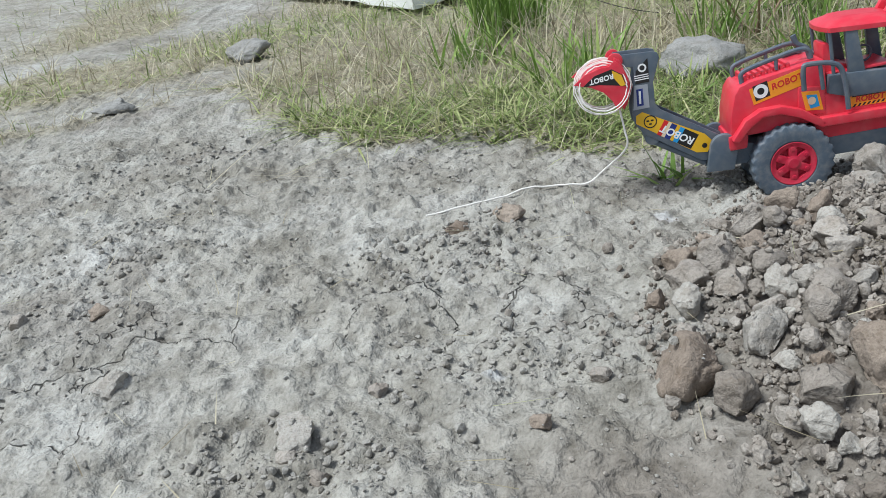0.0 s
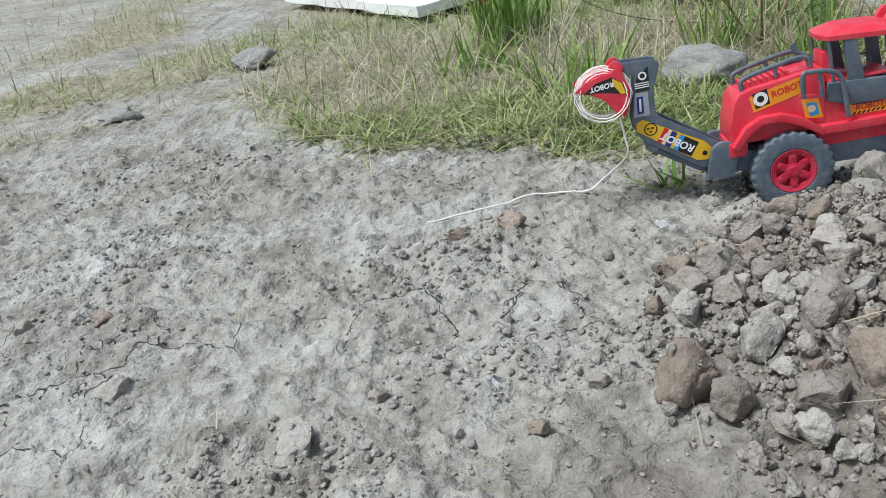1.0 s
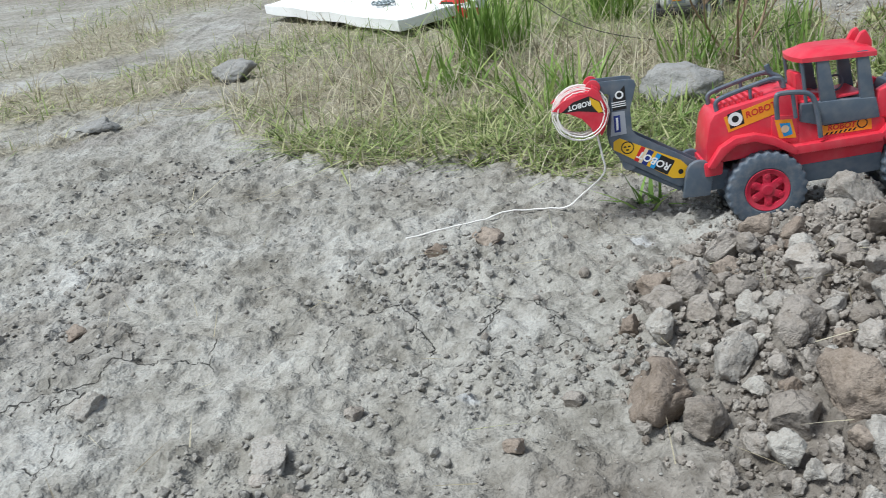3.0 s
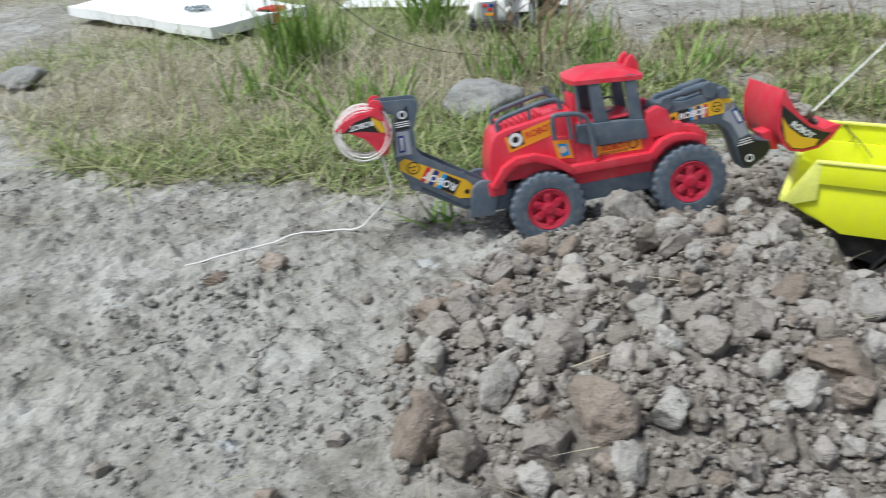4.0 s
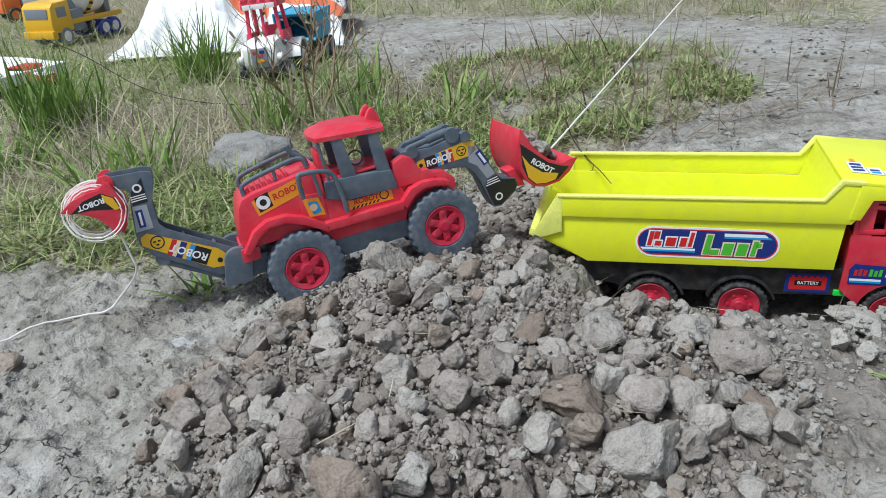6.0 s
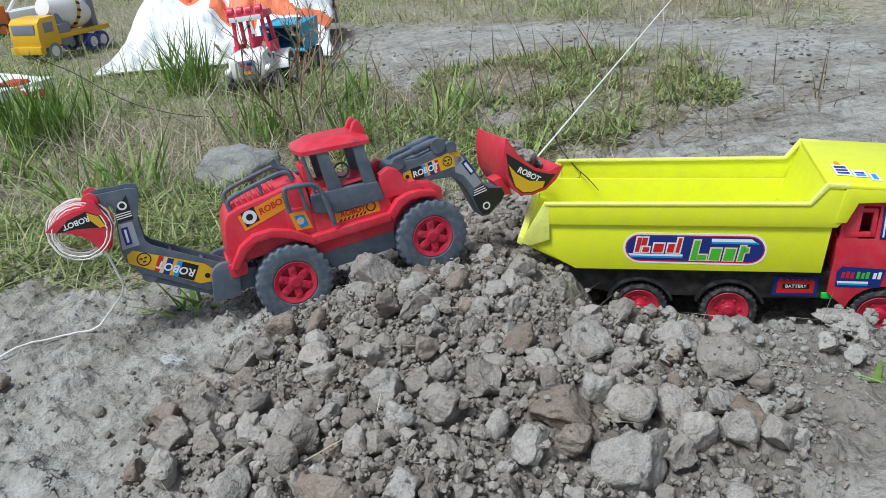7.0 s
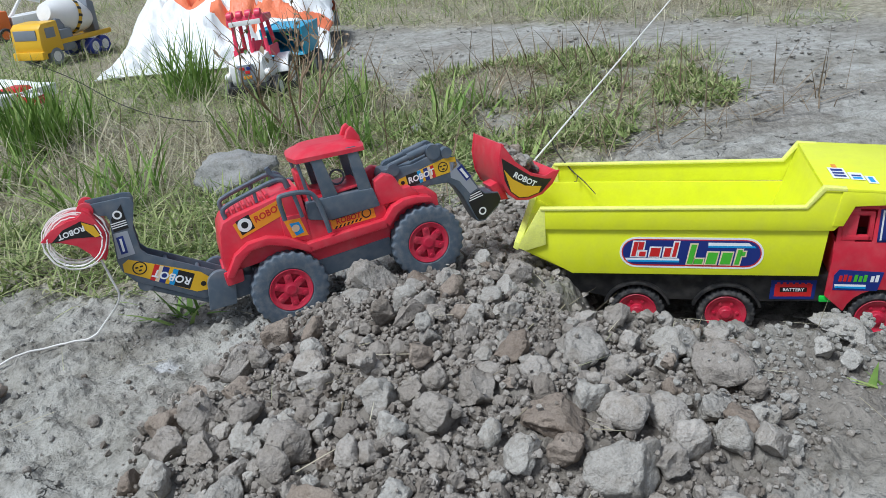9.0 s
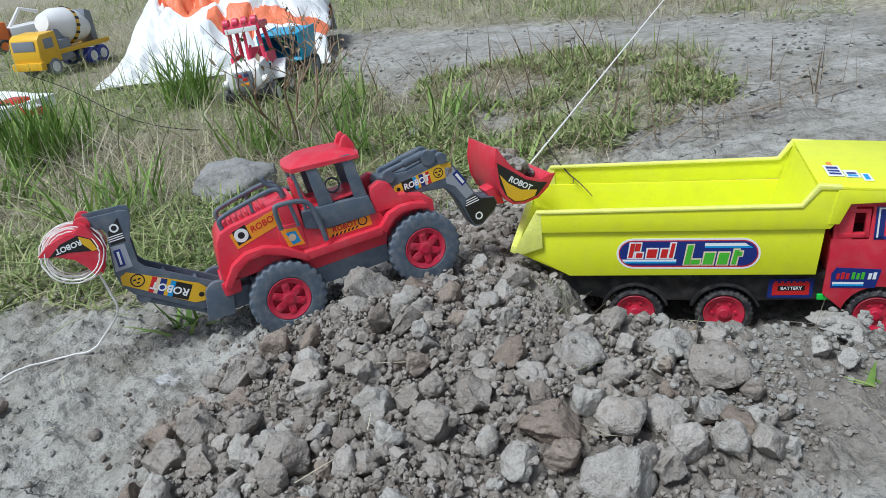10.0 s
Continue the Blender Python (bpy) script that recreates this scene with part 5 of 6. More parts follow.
def white_tractor():
    """Toy tractor with its grille towards -x."""
    z = flat_ground(0.52, 1.87)
    t = thing("toy_farm_tractor", Matrix.Translation((0.545, 1.84, z + 0.004)) @ Matrix.Rotation(radians(62), 4, "Z") @ Matrix.Rotation(radians(-4), 4, "X"), "white and pink toy farm tractor towing a blue trailer", "toy tractor")
    part("bonnet", prism([(-70, 40), (-76, 52), (-74, 84), (-62, 92), (10, 96), (10, 40)], -36, 36, 6), WHITE, t, "white plastic bonnet")
    part("bumper", prism([(-84, 26), (-60, 26), (-60, 42), (-84, 40)], -46, 46, 3), BLACK, t)
    part("chassis", box(-60, 70, -24, 24, 26, 44, 3), BLACK, t)
    gr = part("grille", box(-79, -75, -17, 17, 48, 82, 1.5), MID_GREY, t, "grey grille sticker with red and blue bars")
    for y0, z0, mat in ((-12, 72, S_NAVY), (2, 72, S_RED), (-8, 64, S_RED), (-10, 54, S_ORANGE)):
        part("grille_bar", box(-80, -78.6, y0, y0 + (10 if z0 > 60 else 18), z0, z0 + 6, 0.3), mat, gr)
    for s in (-1, 1):
        part("headlamp", lathe([(0, -6), (8, -5), (9, 0), (7, 6), (0, 6)], -68, 60, 14), WHITE, t).location.y = s * 0.042
        part("mudguard", prism(arc(44, 34, 46, 10, 165, 12) + arc(44, 34, 40, 165, 10, 12), *((-66, -34) if s < 0 else (34, 66)), 2), WHITE, t)
        small_wheel(t, 44, 36, *((-64, -38) if s < 0 else (38, 64)), 38, BLACK_TYRE, WHITE)
        small_wheel(t, -48, 24, *((-58, -38) if s < 0 else (38, 58)), 25, BLACK_TYRE, WHITE)
        for x0, x1 in ((-6, 2), (58, 48)):
            part("cab_post", tube([(x0, s * 34, 92), (x1, s * 30, 158)], 4.5, 8), PINK, t)
        part("cab_side", prism([(-10, 86), (62, 70), (62, 100), (-8, 104)], *((-40, -34) if s < 0 else (34, 40)), 2), PINK, t)
    part("cab_post", tube([(-6, 0, 92), (2, 0, 158)], 3.5, 8), PINK, t)
    part("cab_roof", prism([(-12, 152), (60, 152), (58, 166), (-10, 170)], -40, 40, 4), PINK, t, "pink-red cab roof with lamp bumps")
    for k in range(4):
        part("roof_lamp", lathe([(0, -7), (9, -6), (10, 0), (9, 6), (0, 7)], -4, 172, 12), PINK, t).location.y = -0.030 + 0.020 * k
    part("roof_sign", box(-15, -12, -34, 34, 152, 162, 0.8), WHITE, t)
    part("steering_column", tube([(10, 0, 96), (22, 0, 120)], 3, 8), PINK, t)
    part("seat", prism([(24, 70), (52, 70), (52, 112), (44, 112), (40, 82), (24, 82)], -20, 20, 3), PINK, t)
    tz = thing("toy_trailer", Matrix.Translation((0.668, 2.03, flat_ground(0.61, 2.03) + 0.004)) @ Matrix.Rotation(radians(58), 4, "Z"), "sky-blue plastic toy trailer hitched to the tractor", "toy trailer")
    part("tub", prism([(-52, 50), (60, 50), (78, 112), (-62, 112), (-58, 106), (70, 106), (56, 56), (-48, 56)], -46, 46, 1), SKY_BLUE, tz)
    for s in (-1, 1):
        part("tub_side", prism([(-52, 50), (60, 50), (80, 114), (-64, 114)], *((-50, -46) if s < 0 else (46, 50)), 1), SKY_BLUE, tz)
        for cx in (-18, 30):
            small_wheel(tz, cx, 25, *((-60, -42) if s < 0 else (42, 60)), 25, BLACK_TYRE, MID_GREY)
    part("drawbar", tube([(-52, 0, 46), (-100, 0, 40)], 5, 8), BLACK, tz)
    part("frame", box(-50, 58, -30, 30, 24, 50, 2), BLACK, tz)


def mixer():
    """Toy concrete mixer, its cab towards -x."""
    z = flat_ground(0.19, 2.98)
    t = thing("toy_concrete_mixer", Matrix.Translation((0.185, 2.92, z + 0.006)) @ Matrix.Rotation(radians(47), 4, "Z") @ Matrix.Scale(1.03, 4), "orange-yellow toy concrete mixer with white drum in the grass", "toy truck")
    part("cab", prism([(-150, 36), (-154, 60), (-148, 108), (-134, 120), (-74, 122), (-70, 36)], -52, 52, 5), S_YELLOW, t, "orange-yellow moulded cab")
    part("windscreen", box(-153, -150, -40, 40, 76, 104, 1), MID_GREY, t)
    part("bumper", box(-160, -140, -54, 54, 22, 44, 3), S_YELLOW, t)
    for s in (-1, 1):
        part("side_window", box(-128, -92, *((-53.5, -51) if s < 0 else (51, 53.5)), 78, 106, 1), MID_GREY, t)
        for cx in (-104, 58, 102):
            small_wheel(t, cx, 24, *((-54, -30) if s < 0 else (30, 54)), 25, DEEP_BLUE if cx > 0 else MID_GREY, WHITE)
        part("side_rail", box(-70, 150, *((-46, -38) if s < 0 else (38, 46)), 52, 66, 2), S_YELLOW, t)
    part("bed", box(-72, 150, -38, 38, 50, 60, 2), S_YELLOW, t)
    part("water_tank", box(-64, -14, -44, 44, 30, 92, 4), MID_GREY, t)
    part("front_mount", prism([(-66, 60), (-30, 60), (-26, 118), (-58, 124)], -34, 34, 3), MID_GREY, t)
    drum = part("drum", lathe([(0, -86), (26, -84), (46, -46), (54, 0), (50, 34), (34, 74), (24, 88), (0, 88)], 0, 0, 32), WHITE, t, "white ribbed mixing drum")
    drum.matrix_local = Matrix.Translation((0.022, 0, 0.122)) @ Matrix.Rotation(radians(14), 4, "Y") @ Matrix.Rotation(radians(-90), 4, "Z")
    band = part("hazard_band", lathe([(54.5, -4), (54.9, 2), (53.5, 10)], 0, 0, 32), S_YELLOW, drum, "amber band with black slanted bars")
    for k in range(16):
        a = 2 * math.pi * k / 16
        bar = box(54.4, 55.6, -4, 10, -4, 4)
        bar.transform(Matrix.Rotation(-a, 4, "Y"))
        part("band_bar", bar, S_BLACK, band, smooth=False)
    part("chute", prism([(104, 60), (124, 60), (122, 150), (96, 160), (92, 140)], -26, 26, 3), MID_GREY, t)


def orange_toy():
    t = thing("toy_loader_truck", Matrix.Translation((0.03, 3.72, flat_ground(0.03, 3.72) + 0.005)) @ Matrix.Rotation(radians(200), 4, "Z"), "orange-red and white toy truck far back in the grass", "toy truck")
    part("cab", prism([(40, 30), (110, 30), (112, 70), (96, 112), (44, 112)], -46, 46, 5), ORANGE_RED, t)
    part("windscreen", prism([(98, 74), (112, 72), (100, 108), (96, 108)], -38, 38, 1), MID_GREY, t)
    part("load_bed", prism([(-110, 44), (34, 44), (34, 86), (-116, 92)], -48, 48, 3), WHITE, t)
    part("chassis", box(-108, 106, -28, 28, 24, 46, 3), BLACK, t)
    part("crane_arm", tube([(20, 0, 86), (-30, 10, 150), (-96, 10, 128)], 7, 8), WHITE, t)
    for s in (-1, 1):
        for cx in (-70, 70):
            small_wheel(t, cx, 25, *((-54, -30) if s < 0 else (30, 54)), 26, BLACK_TYRE, ORANGE_RED)


def sack():
    """A crumpled woven sack slumped over something, its mouth to one side."""
    nx, ny = 90, 64
    u, v = np.meshgrid(np.linspace(0, 1, nx), np.linspace(0, 1, ny))
    x, y = (u - 0.5) * 0.58, (v - 0.5) * 0.60
    edge = np.minimum(1, 6 * np.minimum(np.minimum(u, 1 - u), np.minimum(v * 1.2, 1 - v)))
    z = 0.26 * np.sin(np.pi * np.clip(u * 0.95 + 0.02, 0, 1)) ** 0.4 * step(0.0, 0.75, v) * step(1.02, 0.80, v)
    z = z + edge * 0.075 * (fbm(u * 5, v * 4, 91) - 0.5) + edge * 0.030 * (fbm(u * 14 + v * 5, v * 9, 95) - 0.5)
    ridge = np.abs(fbm(u * 7 + 2, v * 6, 97) - 0.5)
    z = np.maximum(z - edge * 0.05 * step(0.10, 0.0, ridge), 0.0) + 0.012
    x = x - 0.03 * step(0.35, 0.0, u) * step(0.45, 0.0, v) + 0.02 * (fbm(u * 3, v * 9, 99) - 0.5)
    y = y + 0.05 * (fbm(u * 6, v * 2, 101) - 0.5)
    i = np.arange(nx * ny).reshape(ny, nx)
    quads = np.stack([i[:-1, :-1], i[:-1, 1:], i[1:, 1:], i[1:, :-1]], -1).reshape(-1, 4)
    me = bpy.data.meshes.new("sack")
    me.from_pydata(np.stack([x, y, z], -1).reshape(-1, 3), [], quads.tolist())
    uv = me.uv_layers.new(name="UVMap")
    idx = np.empty(len(me.loops), np.int32)
    me.loops.foreach_get("vertex_index", idx)
    uv.data.foreach_set("uv", np.stack([u.reshape(-1)[idx], v.reshape(-1)[idx]], -1).astype(np.float32).reshape(-1))
    me.materials.append(SACK)
    me.shade_smooth()
    ob = tagged(new("sack", me), "crumpled white woven sack with orange print lying in grass", "sack")
    ob.matrix_world = Matrix.Translation((0.63, 2.53, flat_ground(0.6, 2.5))) @ Matrix.Rotation(radians(-20), 4, "Z")
    mod = ob.modifiers.new("thickness", "SOLIDIFY")
    mod.thickness = 0.003


def foam_board():
    c = Matrix.Translation((-0.285, 2.27, 0.032)) @ Matrix.Rotation(radians(-52.5), 4, "Z") @ Matrix.Rotation(radians(2), 4, "X")
    bm = bmesh.new()
    own = box(-350, 350, -10, 270, -13, 13)
    bmesh.ops.subdivide_edges(own, edges=own.edges[:], cuts=10, use_grid_fill=True)
    for vert in own.verts:
        vert.co += Vector((0, 0, 5 * noise.noise(vert.co * 0.008))) + 2.5 * noise.noise_vector(vert.co * 0.03)
    soften(own, 3)
    b = part("foam_board", merged(bm, own), FOAM, None)
    b.matrix_world = c
    tagged(b, "white foam board lying slightly raised in the grass", "board")
    ch = bmesh.new()
    r2 = random.Random(3)
    for k in range(16):
        a = 0.75 * k
        px, py = 120 + 2.4 * k * math.cos(a), 110 + 1.6 * k * math.sin(a)
        ring = tube([(px + 11 * math.cos(q), py + 7 * math.sin(q), 17 + 1.5 * math.sin(2 * q + k)) for q in np.linspace(0, 6.283, 14)], 2.0, 6)
        merged(ch, ring)
    chain = part("chain", ch, plain("dull_steel", (0.20, 0.23, 0.24), 0.5, 0.6, vary=0.2), None)
    chain.matrix_world = c @ Matrix.Translation((0, 0, 0.002))
    tagged(chain, "small heap of dull steel chain on the board", "chain")
    red = thing("toy_car", Matrix.Translation((0.06, 2.13, flat_ground(0.06, 2.13) + 0.004)) @ Matrix.Rotation(radians(-40), 4, "Z"), "small red and white toy car at the board's end", "toy car")
    part("body", prism([(-50, 12), (50, 12), (52, 30), (30, 36), (16, 54), (-26, 54), (-46, 36)], -28, 28, 5), S_RED, red)
    part("bonnet_stripe", prism([(28, 38), (50, 31), (51, 33), (29, 40)], -20, 20, 0.5), WHITE, red)
    part("windows", prism([(-34, 38), (22, 38), (12, 51), (-24, 51)], -28.6, 28.6, 1), BLACK, red)
    for s in (-1, 1):
        for cx in (-30, 30):
            small_wheel(red, cx, 11, *((-31, -18) if s < 0 else (18, 31)), 12, BLACK_TYRE, WHITE)


white_tractor()
mixer()
orange_toy()
sack()
foam_board()

# ---- grass ----
def blades(name, label, material, roots, heights, widths, lean, seed, category="grass", kind="stuff", droop=0.5, parent=None, loose=0.5):
    """Many bent, tapering blades in one mesh; roots is an array of x, y, z."""
    rng = np.random.RandomState(seed)
    n = len(roots)
    turn = rng.uniform(0, 2 * np.pi, n)
    dirs = np.stack([np.cos(turn), np.sin(turn), 0 * turn], -1)
    side = np.stack([-np.sin(turn + rng.uniform(-1, 1, n)), np.cos(turn), 0 * turn], -1)
    tilt = np.clip(rng.normal(lean, lean * loose, n), 0.02, 1.5)
    levels = (0.0, 0.38, 0.72, 1.0)
    rows = []
    for k in levels:
        out = heights * (np.sin(tilt) * k + droop * tilt * k * k)
        up = heights * k * np.cos(np.minimum(tilt, 1.5)) * np.maximum(0.12, 1 - 0.35 * droop * tilt * k * 2)
        c = roots + dirs * out[:, None] + np.array([0, 0, 1.0]) * up[:, None]
        w = widths * (1 - k ** 1.6) * 0.5
        rows.append((c - side * w[:, None], c + side * w[:, None]) if k < 1 else (c,))
    verts = np.stack([rows[0][0], rows[0][1], rows[1][0], rows[1][1], rows[2][0], rows[2][1], rows[3][0]], 1).reshape(-1, 3)
    tri = np.array([(0, 1, 3), (0, 3, 2), (2, 3, 5), (2, 5, 4), (4, 5, 6)])
    faces = (tri[None] + 7 * np.arange(n)[:, None, None]).reshape(-1, 3)
    me = bpy.data.meshes.new(name)
    me.vertices.add(len(verts))
    me.vertices.foreach_set("co", verts.astype(np.float32).reshape(-1))
    me.loops.add(len(faces) * 3)
    me.loops.foreach_set("vertex_index", faces.astype(np.int32).reshape(-1))
    me.polygons.add(len(faces))
    me.polygons.foreach_set("loop_start", np.arange(0, len(faces) * 3, 3, dtype=np.int32))
    me.update(calc_edges=True)
    me.validate()
    me.materials.append(material)
    me.shade_smooth()
    ob = new(name, me)
    if parent is not None:
        ob.parent = parent
        return ob
    return tagged(ob, label, category, kind=kind)


def meadow(count, seed, far=6.5, clump=0.0, greener=None):
    """Root points in the grass, denser near by."""
    rng = np.random.RandomState(seed)
    y = 0.82 + (far - 0.82) * rng.random_sample(count) ** 1.6
    x = rng.uniform(-1, 1, count) * (0.75 + 0.62 * y) + 0.10 + 0.12 * y
    keep = rng.random_sample(count) > bare(x, y) * 1.02
    keep &= rng.random_sample(count) < 0.5 + 1.6 * step(0.34, 0.60, fbm(x * 6, y * 6, 87))
    if greener is not None:
        g = fbm(x * 3.1, y * 3.1, 81)
        keep &= rng.random_sample(count) < np.clip((g - 0.5) * greener * 6 + 0.62, 0.10, 1)
    keep &= (x < 0.30) | (y > 0.93) | (x > 0.62)
    x, y = x[keep], y[keep]
    return np.stack([x, y, ground_height(x, y) - 0.002], -1), rng


def rim_low(r):
    """Trampled shorter towards the bare clay, with thin patches."""
    return (0.45 + 0.55 * step(1.05, 1.5, r[:, 1])) * (0.65 + 0.5 * step(-0.45, 0.05, r[:, 0])) * (0.6 + 0.8 * fbm(r[:, 0] * 4, r[:, 1] * 4, 85)) * (1 - 0.45 * step(0.60, 0.78, r[:, 0]) * step(2.1, 1.7, r[:, 1]))


roots, rng_g = meadow(165000, 11, greener=1)
size = (0.022 + 0.078 * rng_g.random_sample(len(roots)) ** 1.9) * rim_low(roots)
blades("green_grass", "short green meadow grass with bent blades", GREEN_BLADES, roots, size, 0.0014 + 0.026 * size, 1.0, 12, droop=0.8)
roots, rng_g = meadow(185000, 21, greener=-0.7)
size = (0.025 + 0.085 * rng_g.random_sample(len(roots)) ** 2.0) * rim_low(roots)
blades("dry_grass", "dry straw-coloured grass stalks", STRAW_BLADES, roots, size, 0.0011 + 0.011 * size, 0.9, 22, droop=0.6)
rng_c = np.random.RandomState(31)
a = rng_c.random_sample(4200)
cx = np.where(a < 0.42, 0.05 + 0.35 * rng_c.random_sample(4200), np.where(a < 0.75, -0.25 + 0.35 * rng_c.random_sample(4200), 0.45 + 0.62 * rng_c.random_sample(4200)))
cy = np.where(cx > 0.45, 1.08 + 0.34 * rng_c.random_sample(4200), 0.99 + 0.26 * rng_c.random_sample(4200))
keep = bare(cx, cy) < 0.75
roots = np.stack([cx[keep], cy[keep], ground_height(cx[keep], cy[keep]) + 0.002], -1)
blades("creeping_grass", "broad green creeping grass lying over the clay's edge", GREEN_BLADES, roots, 0.018 + 0.045 * rng_c.random_sample(len(roots)), 0.0020 + 0.0022 * rng_c.random_sample(len(roots)), 1.0, 32, droop=0.45, loose=0.35)


# mats of small-leaved weed on the belt beside the path
rng_w = np.random.RandomState(35)
cx, cy = rng_w.uniform(0.62, 1.30, 26000), rng_w.uniform(0.98, 1.78, 26000)
keep = (fbm(cx * 5, cy * 5, 89) > 0.47) & (bare(cx, cy) < 0.6) & (rng_w.random_sample(26000) < 0.75)
roots = np.stack([cx[keep], cy[keep], ground_height(cx[keep], cy[keep]) + 0.010 * rng_w.random_sample(int(keep.sum()))], -1)
blades("weed_mat", "low green small-leaved weeds matted over the clay", GREEN_BLADES, roots, 0.010 + 0.016 * rng_w.random_sample(len(roots)), 0.0030 + 0.0035 * rng_w.random_sample(len(roots)), 0.95, 36, "weeds", droop=0.3)
cx, cy = rng_w.uniform(0.45, 1.35, 900), rng_w.uniform(1.0, 1.75, 900)
roots = np.stack([cx, cy, ground_height(cx, cy) + 0.006], -1)
blades("dead_stalks", "brown dead weed stalks tangled in the grass", DEAD_STALKS, roots, 0.05 + 0.11 * rng_w.random_sample(900), 0.0016 + 0.0014 * rng_w.random_sample(900), 1.15, 38, "stalks", droop=0.25)


def tuft(x, y, count, height, spread_r, seed, label, lean=0.28):
    rng = np.random.RandomState(seed)
    r, a = spread_r * np.sqrt(rng.random_sample(count)), rng.uniform(0, 6.283, count)
    px, py = x + r * np.cos(a), y + r * np.sin(a)
    pts = np.stack([px, py, ground_height(px, py) - 0.003], -1)
    ob = blades("grass_tuft", "", TUFT_BLADES, pts, height * (0.45 + 0.55 * rng.random_sample(count)), 0.004 + 0.003 * rng.random_sample(count), lean, seed + 1, droop=0.35)
    tagged(ob, label, "grass tuft", "tall grass tufts", "thing")
    return ob


tuft(0.100, 1.63, 130, 0.20, 0.055, 401, "tall bright green grass tuft with upright blades")
tuft(0.150, 1.72, 70, 0.17, 0.05, 403, "tall bright green grass tuft with upright blades")
tuft(0.407, 1.95, 120, 0.20, 0.05, 405, "tall bright green grass tuft before the sack", 0.35)
tuft(0.62, 1.55, 60, 0.13, 0.06, 407, "loose green grass tuft beside the dry shrub", 0.4)
tuft(0.05, 1.45, 60, 0.12, 0.07, 409, "loose green grass tuft in dry grass", 0.45)
tuft(0.352, 1.150, 34, 0.055, 0.05, 421, "short green grass growing before the boulder", 0.5)
tuft(0.235, 0.865, 16, 0.060, 0.014, 411, "small green grass sprig rooted in bare clay", 0.9)
tuft(0.545, 1.28, 70, 0.12, 0.05, 413, "loose green grass tuft by the boulder", 0.45)
tuft(0.80, 1.40, 50, 0.10, 0.06, 415, "loose green grass tuft beside the path", 0.5)
tuft(0.20, 1.25, 70, 0.13, 0.07, 417, "loose green grass tuft near the boulder", 0.45)
tuft(0.45, 1.42, 60, 0.12, 0.06, 419, "loose green grass tuft behind the boulder", 0.4)


def shrub():
    """A dry, leafless little bush: a stem that forks and forks again."""
    rng = random.Random(5)
    bush = thing("dry_shrub", Matrix.Translation((0.515, 1.43, 0.006)), "dry brown leafless shrub standing in the grass", "shrub")
    stems = [[], []]

    def grow(p, d, length, r, depth):
        pts = [p]
        for k in range(4):
            d = (d + Vector((rng.uniform(-0.25, 0.25), rng.uniform(-0.25, 0.25), rng.uniform(-0.05, 0.2)))).normalized()
            pts.append(pts[-1] + d * length / 4)
        stems[0 if depth == 0 else 1].append((pts, r))
        if depth < 3:
            for _ in range(3 if depth < 2 else 2):
                grow(pts[rng.choice((2, 3, 4))], (d + Vector((rng.uniform(-0.9, 0.9), rng.uniform(-0.9, 0.9), rng.uniform(-0.2, 0.5)))).normalized(), length * 0.62, r * 0.6, depth + 1)

    for a in (0.2, 1.6, 3.0, 4.4):
        grow(Vector((0.012 * math.cos(a), 0.012 * math.sin(a), 0)), Vector((0.5 * math.cos(a), 0.5 * math.sin(a), 1)).normalized(), 0.135, 0.0027, 0)
    for pts, r in stems[0]:
        part("stem", tube(pts, r, 5, None, 0.55), TWIG, bush, unit=1)
    for pts, r in stems[1]:
        part("twig", tube(pts, r, 5, None, 0.55), TWIG, bush, unit=1)
    # curled withered leaves on the outer twigs
    for pts, r in stems[1][2::3]:
        at, turn, long = pts[rng.choice((2, 3, 4))], rng.uniform(0, 6.28), rng.uniform(0.006, 0.011)
        d, sd = Vector((math.cos(turn), math.sin(turn), rng.uniform(-0.8, 0.3))), Vector((-math.sin(turn), math.cos(turn), 0.4))
        bm = bmesh.new()
        rows = []
        for k, (f, wide) in enumerate(((0, 0.05), (0.35, 0.30), (0.7, 0.26), (1.0, 0.04))):
            mid = at + d * long * f - Vector((0, 0, long * 0.5 * f * f))
            rows.append([bm.verts.new(mid - sd * long * wide), bm.verts.new(mid - Vector((0, 0, long * 0.12))), bm.verts.new(mid + sd * long * wide)])
        for ra, rb in zip(rows, rows[1:]):
            for k in (0, 1):
                bm.faces.new((ra[k], ra[k + 1], rb[k + 1], rb[k]))
        part("leaf", bm, rng.choice((DRY_LEAF, DRY_LEAF, LEAF)), bush, "withered curled leaf", unit=1)


shrub()
wire = curve_through([(0.12, 1.72, 0.16), (0.182, 1.696, 0.124), (0.26, 1.63, 0.070), (0.345, 1.572, 0.042), (0.46, 1.54, 0.026), (0.569, 1.526, 0.026), (0.66, 1.50, 0.05)])
tagged(part("bent_stalk", tube(wire, 0.0009, 6), WIRE, None, unit=1), "thin dark bent stalk hanging over the grass", "stalk")

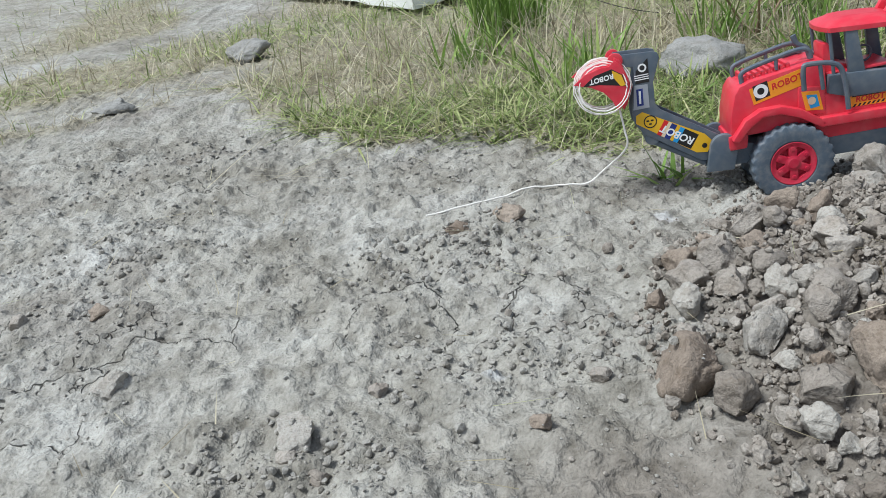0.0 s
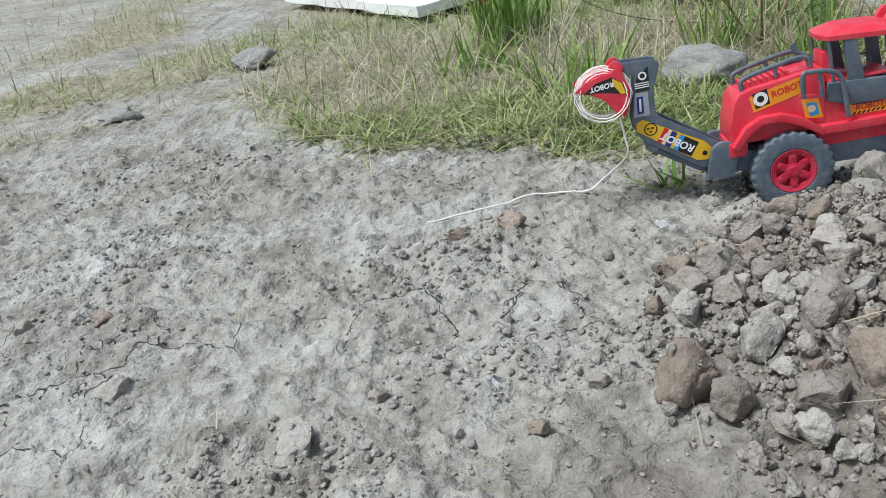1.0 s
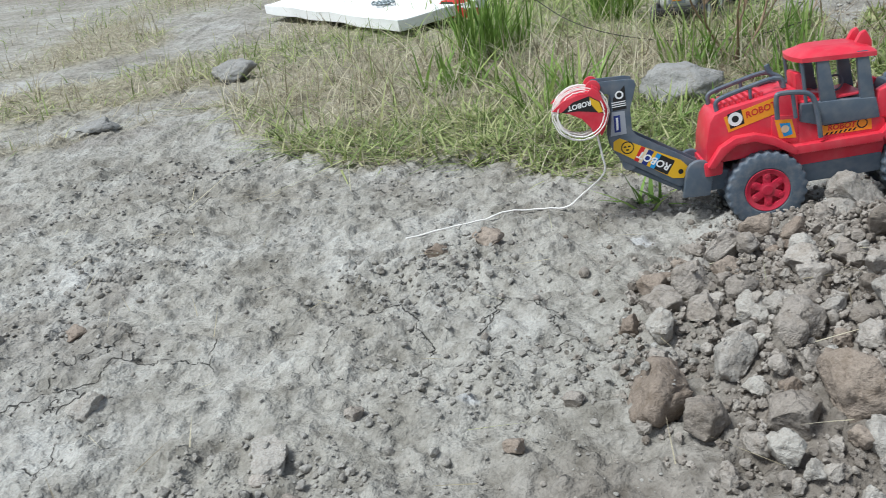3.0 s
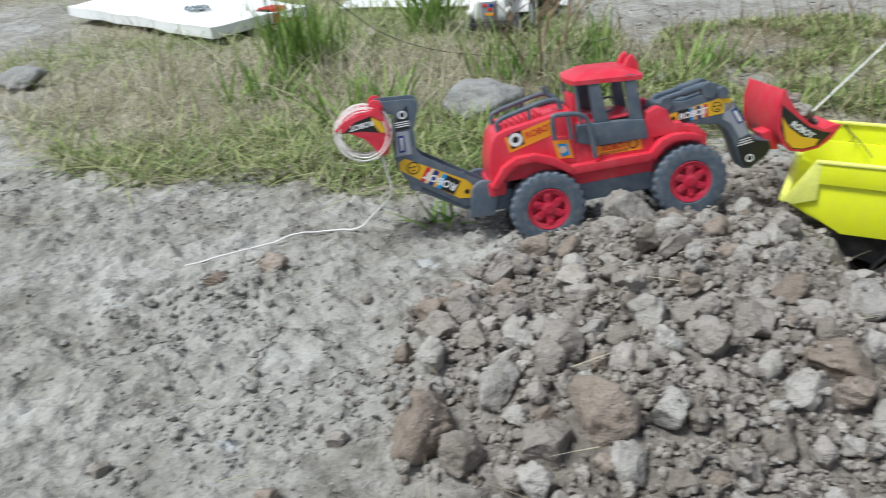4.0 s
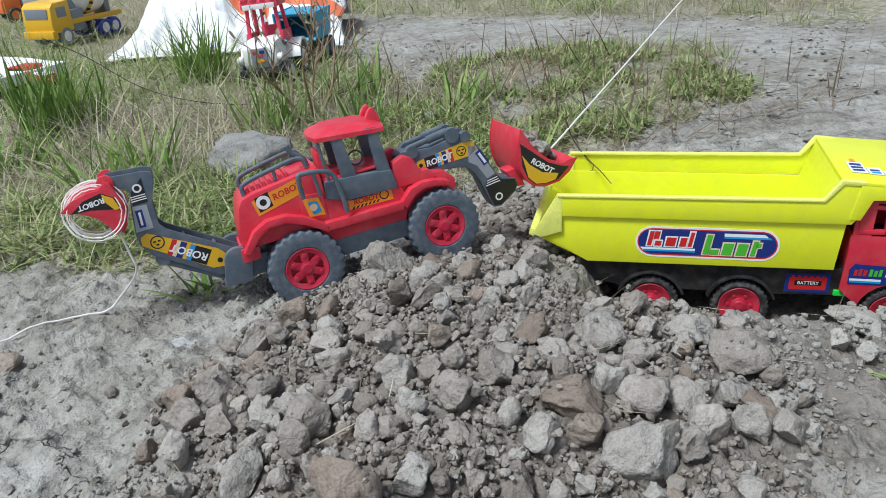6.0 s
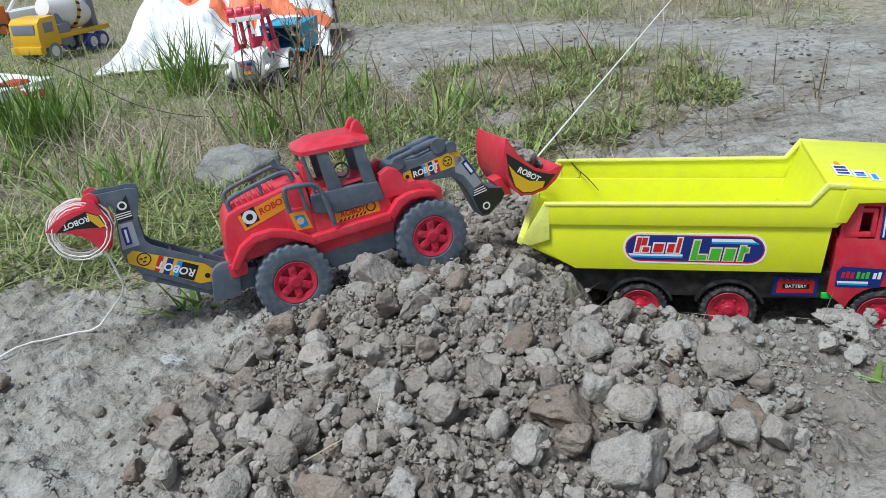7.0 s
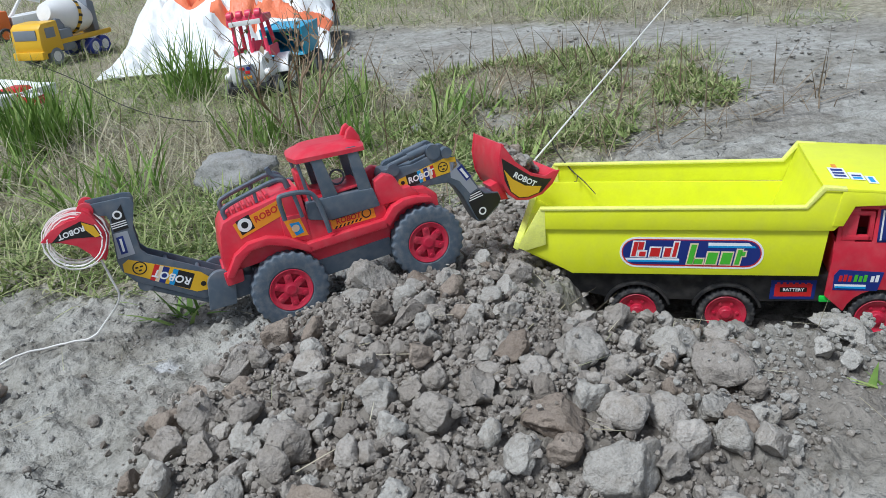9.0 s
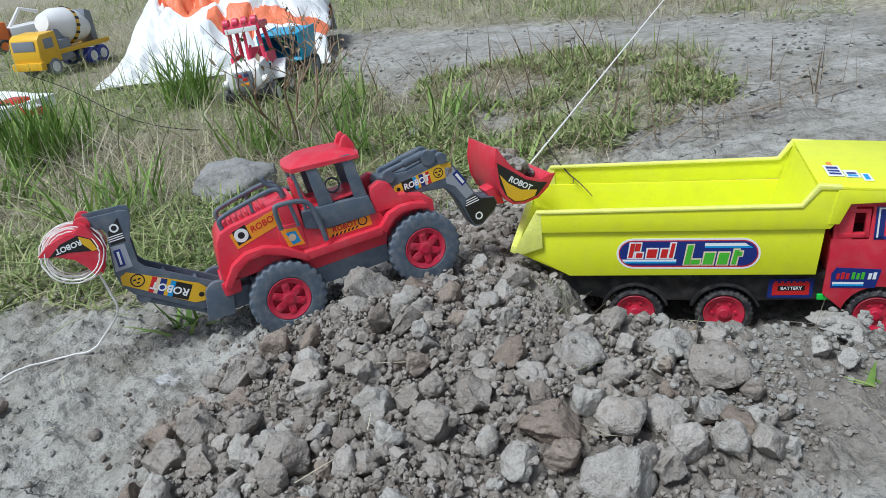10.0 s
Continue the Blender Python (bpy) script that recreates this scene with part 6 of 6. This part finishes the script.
twig = curve_through([(0.6557, 0.8634, 0.114), (0.660, 0.8536, 0.091), (0.6667, 0.8357, 0.0723), (0.6738, 0.8188, 0.060), (0.680, 0.8063, 0.0475)])
fallen = thing("fallen_twig", Matrix.Identity(4), "thin dark dry twig hanging over the tipper's far edge", "twig")
part("stem", tube(twig, 0.0010, 6, None, 0.5), WIRE, fallen, unit=1)
part("side_shoot", tube([twig[20], (0.668, 0.8255, 0.0600), (0.6655, 0.827, 0.0600)], 0.0006, 5, None, 0.5), WIRE, fallen, unit=1)


def straws(name, label, count, choose, seed, length, material=STRAW_BLADES, lean=1.42):
    """Dry stalks lying about."""
    rng = np.random.RandomState(seed)
    x, y = choose(rng, count)
    pts = np.stack([x, y, ground_height(x, y) + 0.008], -1)
    blades(name, label, material, pts, length * (0.4 + 0.6 * rng.random_sample(count)), 0.0006 + 0.0006 * rng.random_sample(count), lean, seed + 1, "straw", droop=0.05, loose=0.08)


straws("heap_straw", "thin dry straws and roots caught between clods", 36, lambda r, n: (r.normal(0.38, 0.12, n), r.normal(0.56, 0.10, n)), 501, 0.045)
straws("clay_straw", "thin dry straws lying on the trodden clay", 160, lambda r, n: (r.uniform(-0.7, 0.9, n), r.uniform(0.40, 1.05, n)), 503, 0.05)
straws("edge_straw", "long dry grass stalks fallen over the clay's edge", 420, lambda r, n: (r.uniform(-0.3, 1.15, n), r.uniform(0.95, 1.55, n)), 505, 0.16, lean=1.2)
tuft(0.672, 0.438, 7, 0.026, 0.008, 511, "small green weed sprig on bare clay", 1.25)
tuft(0.735, 1.050, 14, 0.11, 0.02, 513, "few long pale grass stalks leaning over the clay", 0.6)


def flatten():
    """Brings what lies deeper than thing > part > sub-part up to that level."""
    moves = []
    for ob in list(bpy.data.objects):
        chain = [ob]
        while chain[-1].parent:
            chain.append(chain[-1].parent)
        if len(chain) > 3:
            local = Matrix.Identity(4)
            for link in reversed(chain[:-2]):
                local = local @ link.matrix_local
            moves.append((ob, chain[-2], local))
    for ob, parent, local in moves:
        ob.parent = parent
        ob.matrix_local = local
    for ob in list(bpy.data.objects):
        if ob.type == "EMPTY" and not ob.children:
            bpy.data.objects.remove(ob)


bpy.context.view_layer.update()
flatten()
